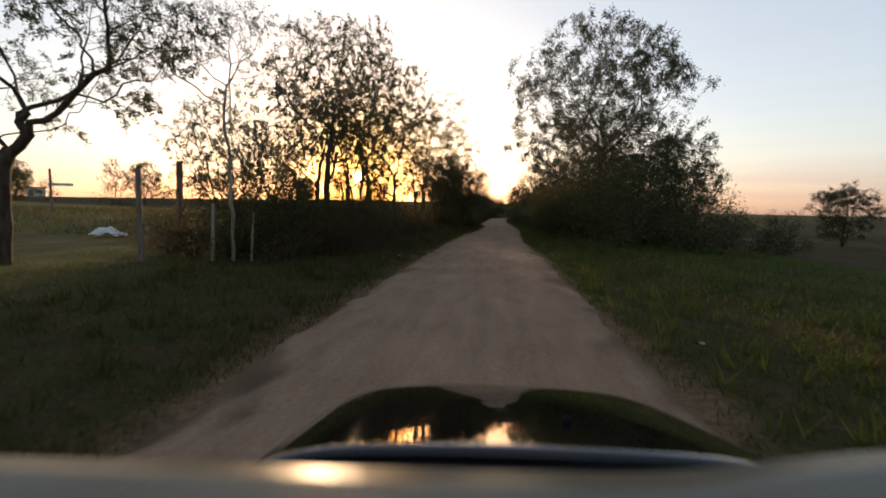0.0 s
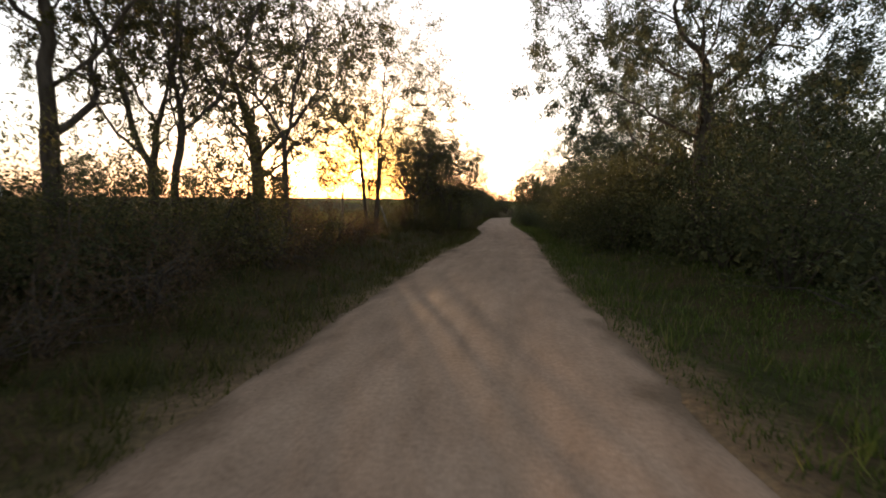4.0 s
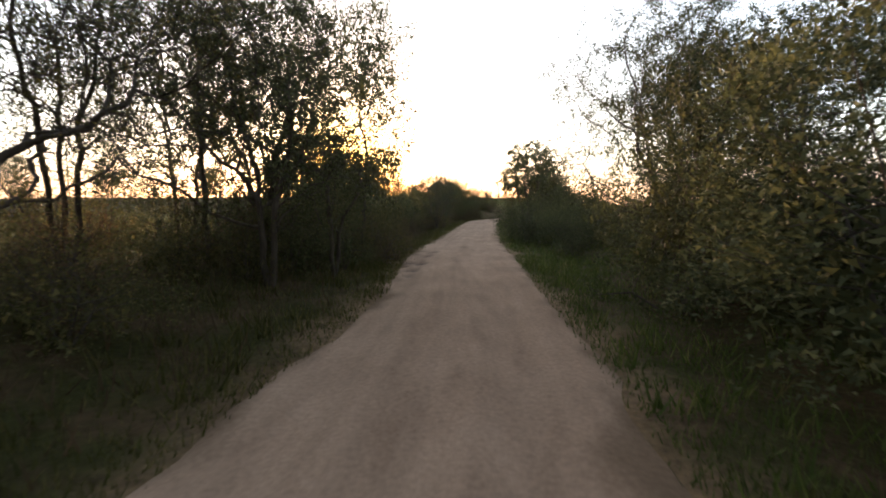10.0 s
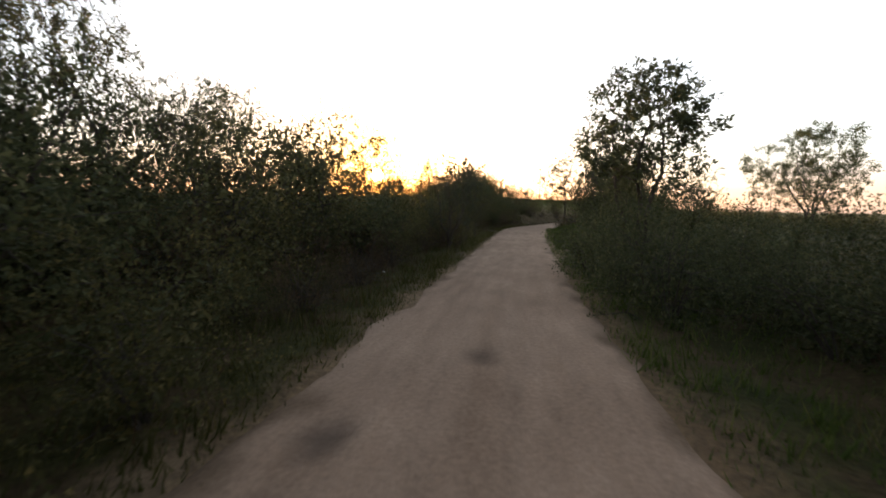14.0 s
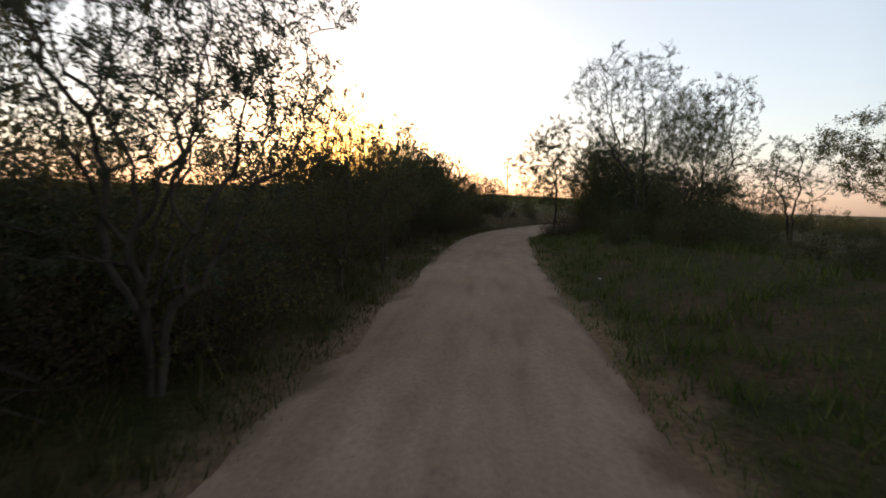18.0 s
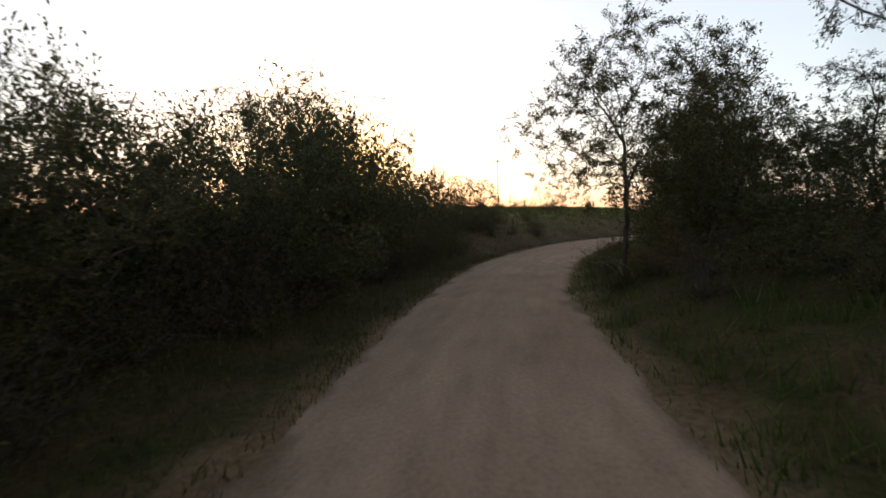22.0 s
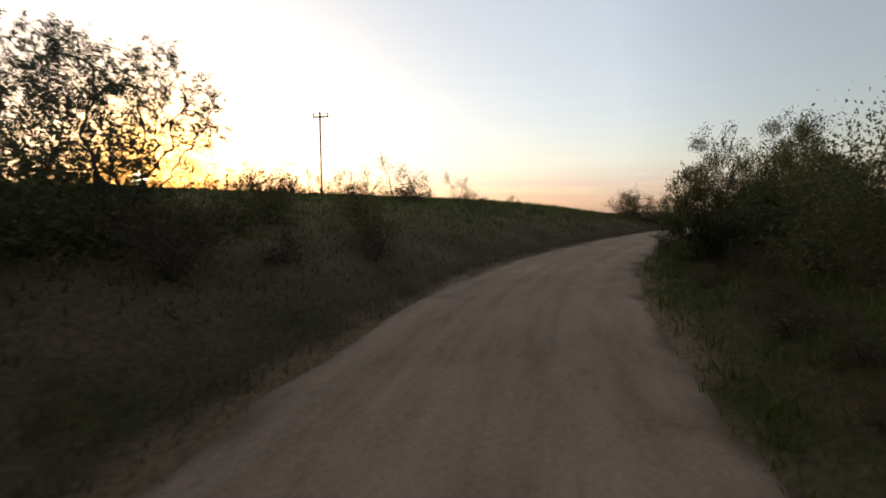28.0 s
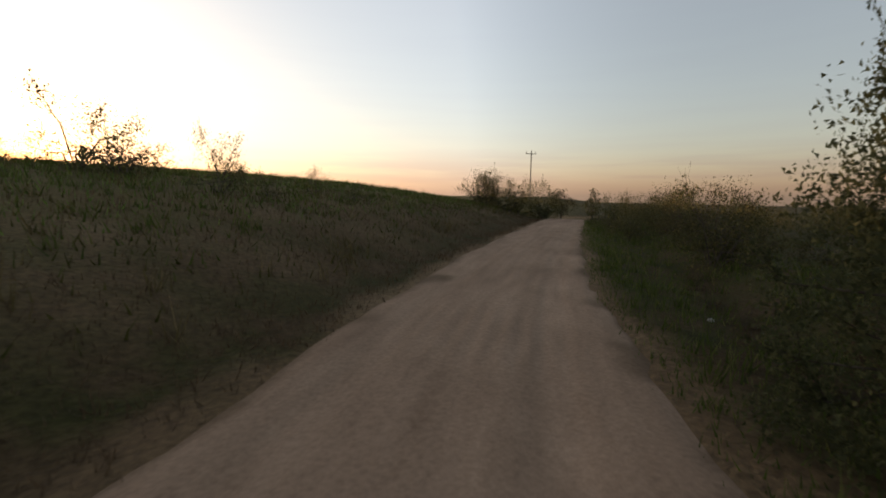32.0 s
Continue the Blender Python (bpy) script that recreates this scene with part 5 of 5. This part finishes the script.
# the low sun itself, far away
m = bpy.data.materials.new("sun_fire")
m.use_nodes = True
m.node_tree.nodes.clear()
em, mo = m.node_tree.nodes.new("ShaderNodeEmission"), m.node_tree.nodes.new("ShaderNodeOutputMaterial")
em.inputs[0].default_value, em.inputs[1].default_value = (1.0, 0.74, 0.36, 1), 45.0
m.node_tree.links.new(em.outputs[0], mo.inputs[0])
bm = bmesh.new()
bmesh.ops.create_icosphere(bm, subdivisions=3, radius=11)
ob = new("sun_disc", bm_mesh("sun_disc", bm, m, True))
ob.location = sun_way * 900
tagged(ob, "low golden evening sun", "sun", kind="structure")

# ---------------------------------------------------------------- the car at the start of the lane
PAINT, nt, b = material("black_car_paint", 0.04)
b.inputs["Base Color"].default_value = (0.008, 0.007, 0.007, 1)
b.inputs["Coat Weight"].default_value, b.inputs["Coat Roughness"].default_value = 1.0, 0.012
PLASTIC, nt, b = material("black_plastic", 0.7)
nt.links.new(ramp(nt, noise_tex(nt, 40.0), [(0.3, (0.006, 0.006, 0.008)), (0.7, (0.014, 0.014, 0.018))]), b.inputs["Base Color"])
DASH, nt, b = material("dark_dashboard_vinyl", 0.32)
nt.links.new(ramp(nt, noise_tex(nt, 90.0), [(0.3, (0.075, 0.072, 0.052)), (0.7, (0.11, 0.105, 0.078))]), b.inputs["Base Color"])
bump(nt, b, noise_tex(nt, 300.0, 2.0), 0.1, 0.0005)
RUBBER, nt, b = material("tyre_rubber", 0.8)
nt.links.new(ramp(nt, noise_tex(nt, 30.0), [(0.3, (0.015, 0.015, 0.015)), (0.7, (0.04, 0.037, 0.033))]), b.inputs["Base Color"])
STEEL, nt, b = material("wheel_steel", 0.35)
b.inputs["Base Color"].default_value, b.inputs["Metallic"].default_value = (0.4, 0.4, 0.41, 1), 1.0

car = new("car")
car.matrix_world = pose(0.0, 0.0, 0.0)


def sheet(name, nx, ny, f, mat, parent, thick=0.01, label=""):
    """A curved sheet of nx by ny cells over u, v in 0..1, with a thickness."""
    grid = [f(i / nx, j / ny) for j in range(ny + 1) for i in range(nx + 1)]
    faces = [(j * (nx + 1) + i, j * (nx + 1) + i + 1, (j + 1) * (nx + 1) + i + 1, (j + 1) * (nx + 1) + i) for j in range(ny) for i in range(nx)]
    ob = part(name, mesh_of(name, grid, faces, mat, True), parent, label)
    sm = ob.modifiers.new("thickness", "SOLIDIFY")
    sm.thickness, sm.offset = thick, -1
    return ob


def smooth_step(x):
    x = min(max(x, 0.0), 1.0)
    return x * x * (3 - 2 * x)


def bonnet_top(y, s):
    """Height of the bonnet at y, s from -1 to 1 across it."""
    return 0.915 - 0.222 * (y - 0.78) - 0.55 * max(0.0, y - 1.5) ** 1.3 - 0.03 * abs(s) ** 3 - 0.10 * max(0.0, abs(s) - 0.72) ** 1.5


def bonnet(u, v):
    s, y = u * 2 - 1, 0.78 + v * 0.86
    return (0.15 + s * 0.52, y - 0.06 * s * s * v, bonnet_top(y, s))


sheet("bonnet", 28, 18, bonnet, PAINT, car, 0.02, "glossy black bonnet that mirrors the evening sky")
sheet("cowl", 24, 3, lambda u, v: (0.15 + (u * 2 - 1) * 0.54, 0.62 + v * 0.15, 0.885 + 0.015 * v - 0.03 * abs(u * 2 - 1) ** 3), PLASTIC, car, 0.02, "black plastic cowl under the windscreen")
sheet("dashboard", 30, 8, lambda u, v: ((u * 2 - 1) * 0.8, 0.20 + v * 0.37 + 0.02 * u, 1.0 + 0.006 * math.sin(v * 3.14) + 0.05 * smooth_step((u - 0.62) / 0.3)), DASH, car, 0.03, "dark vinyl dashboard top")
for x0, x1, yy in ((-0.36, 0.30, 0.70), (0.12, 0.60, 0.72)):
    pts = [np.array([x0 + (x1 - x0) * k / 6, yy + 0.02 * math.sin(k / 6 * 3.14), 0.912 - 0.03 * abs((x0 + (x1 - x0) * k / 6 - 0.15) / 0.54) ** 3]) for k in range(7)]
    part("wiper", tubes("wiper", [(p, q, 0.009, 0.009) for p, q in zip(pts, pts[1:])] + [(p + [0, -0.018, 0.0], q + [0, -0.018, 0.0], 0.004, 0.004) for p, q in zip(pts, pts[1:])], PLASTIC), car)
bm = bmesh.new()
bmesh.ops.create_uvsphere(bm, u_segments=10, v_segments=6, radius=0.012, matrix=pose(0.26, 1.0, bonnet_top(1.0, 0.2) + 0.004))
part("washer_nozzle", bm_mesh("washer_nozzle", bm, PLASTIC, True), car)


# lower body, open over the seats
def body_side(side):
    def f(u, v):
        y = -1.6 + u * 3.2
        wide = 0.78 - 0.26 * smooth_step((y - 0.55) / 0.3)
        top = 0.80 if y < 0.7 else bonnet_top(y, 1.0) - 0.03
        return (0.15 * smooth_step((y - 0.55) / 0.3) + side * (wide + 0.015 * math.sin(v * 3.14)), y, 0.24 + v * (top - 0.24))
    return f


for side in (-1, 1):
    sheet("side_panel", 32, 5, body_side(side), PAINT, car, 0.02)
sheet("nose_panel", 12, 4, lambda u, v: (0.15 + (u * 2 - 1) * 0.52, 1.64 - 0.06 * (u * 2 - 1) ** 2, 0.26 + v * 0.38), PAINT, car, 0.02)
sheet("floor_pan", 8, 12, lambda u, v: (0.07 + (u * 2 - 1) * 0.5, -1.6 + v * 3.2, 0.26), PLASTIC, car, 0.02)
for x in (-0.30, 0.60):
    for y in (-1.0, 1.2):
        bm = bmesh.new()
        ring = []
        for i in range(24):
            a = 6.2832 * i / 24
            ring.append([bm.verts.new((dx, math.cos(a) * r, math.sin(a) * r)) for dx, r in ((-0.09, 0.19), (-0.09, 0.27), (-0.06, 0.295), (0.06, 0.295), (0.09, 0.27), (0.09, 0.19))])
        for i in range(24):
            p, q = ring[i], ring[(i + 1) % 24]
            for k in range(6):
                bm.faces.new((p[k], p[(k + 1) % 6], q[(k + 1) % 6], q[k]))
        wheel = part("wheel", bm_mesh("wheel", bm, RUBBER, True), car)
        wheel.location = (x, y, 0.295)
        bm = bmesh.new()
        bmesh.ops.create_cone(bm, cap_ends=True, segments=20, radius1=0.19, radius2=0.17, depth=0.14, matrix=pose(0, 0, 0, 0, 90, 0))
        part("rim", bm_mesh("rim", bm, STEEL, False), wheel)
tagged(car, "dark open-fronted car with a glossy black bonnet on the dirt lane", "car")
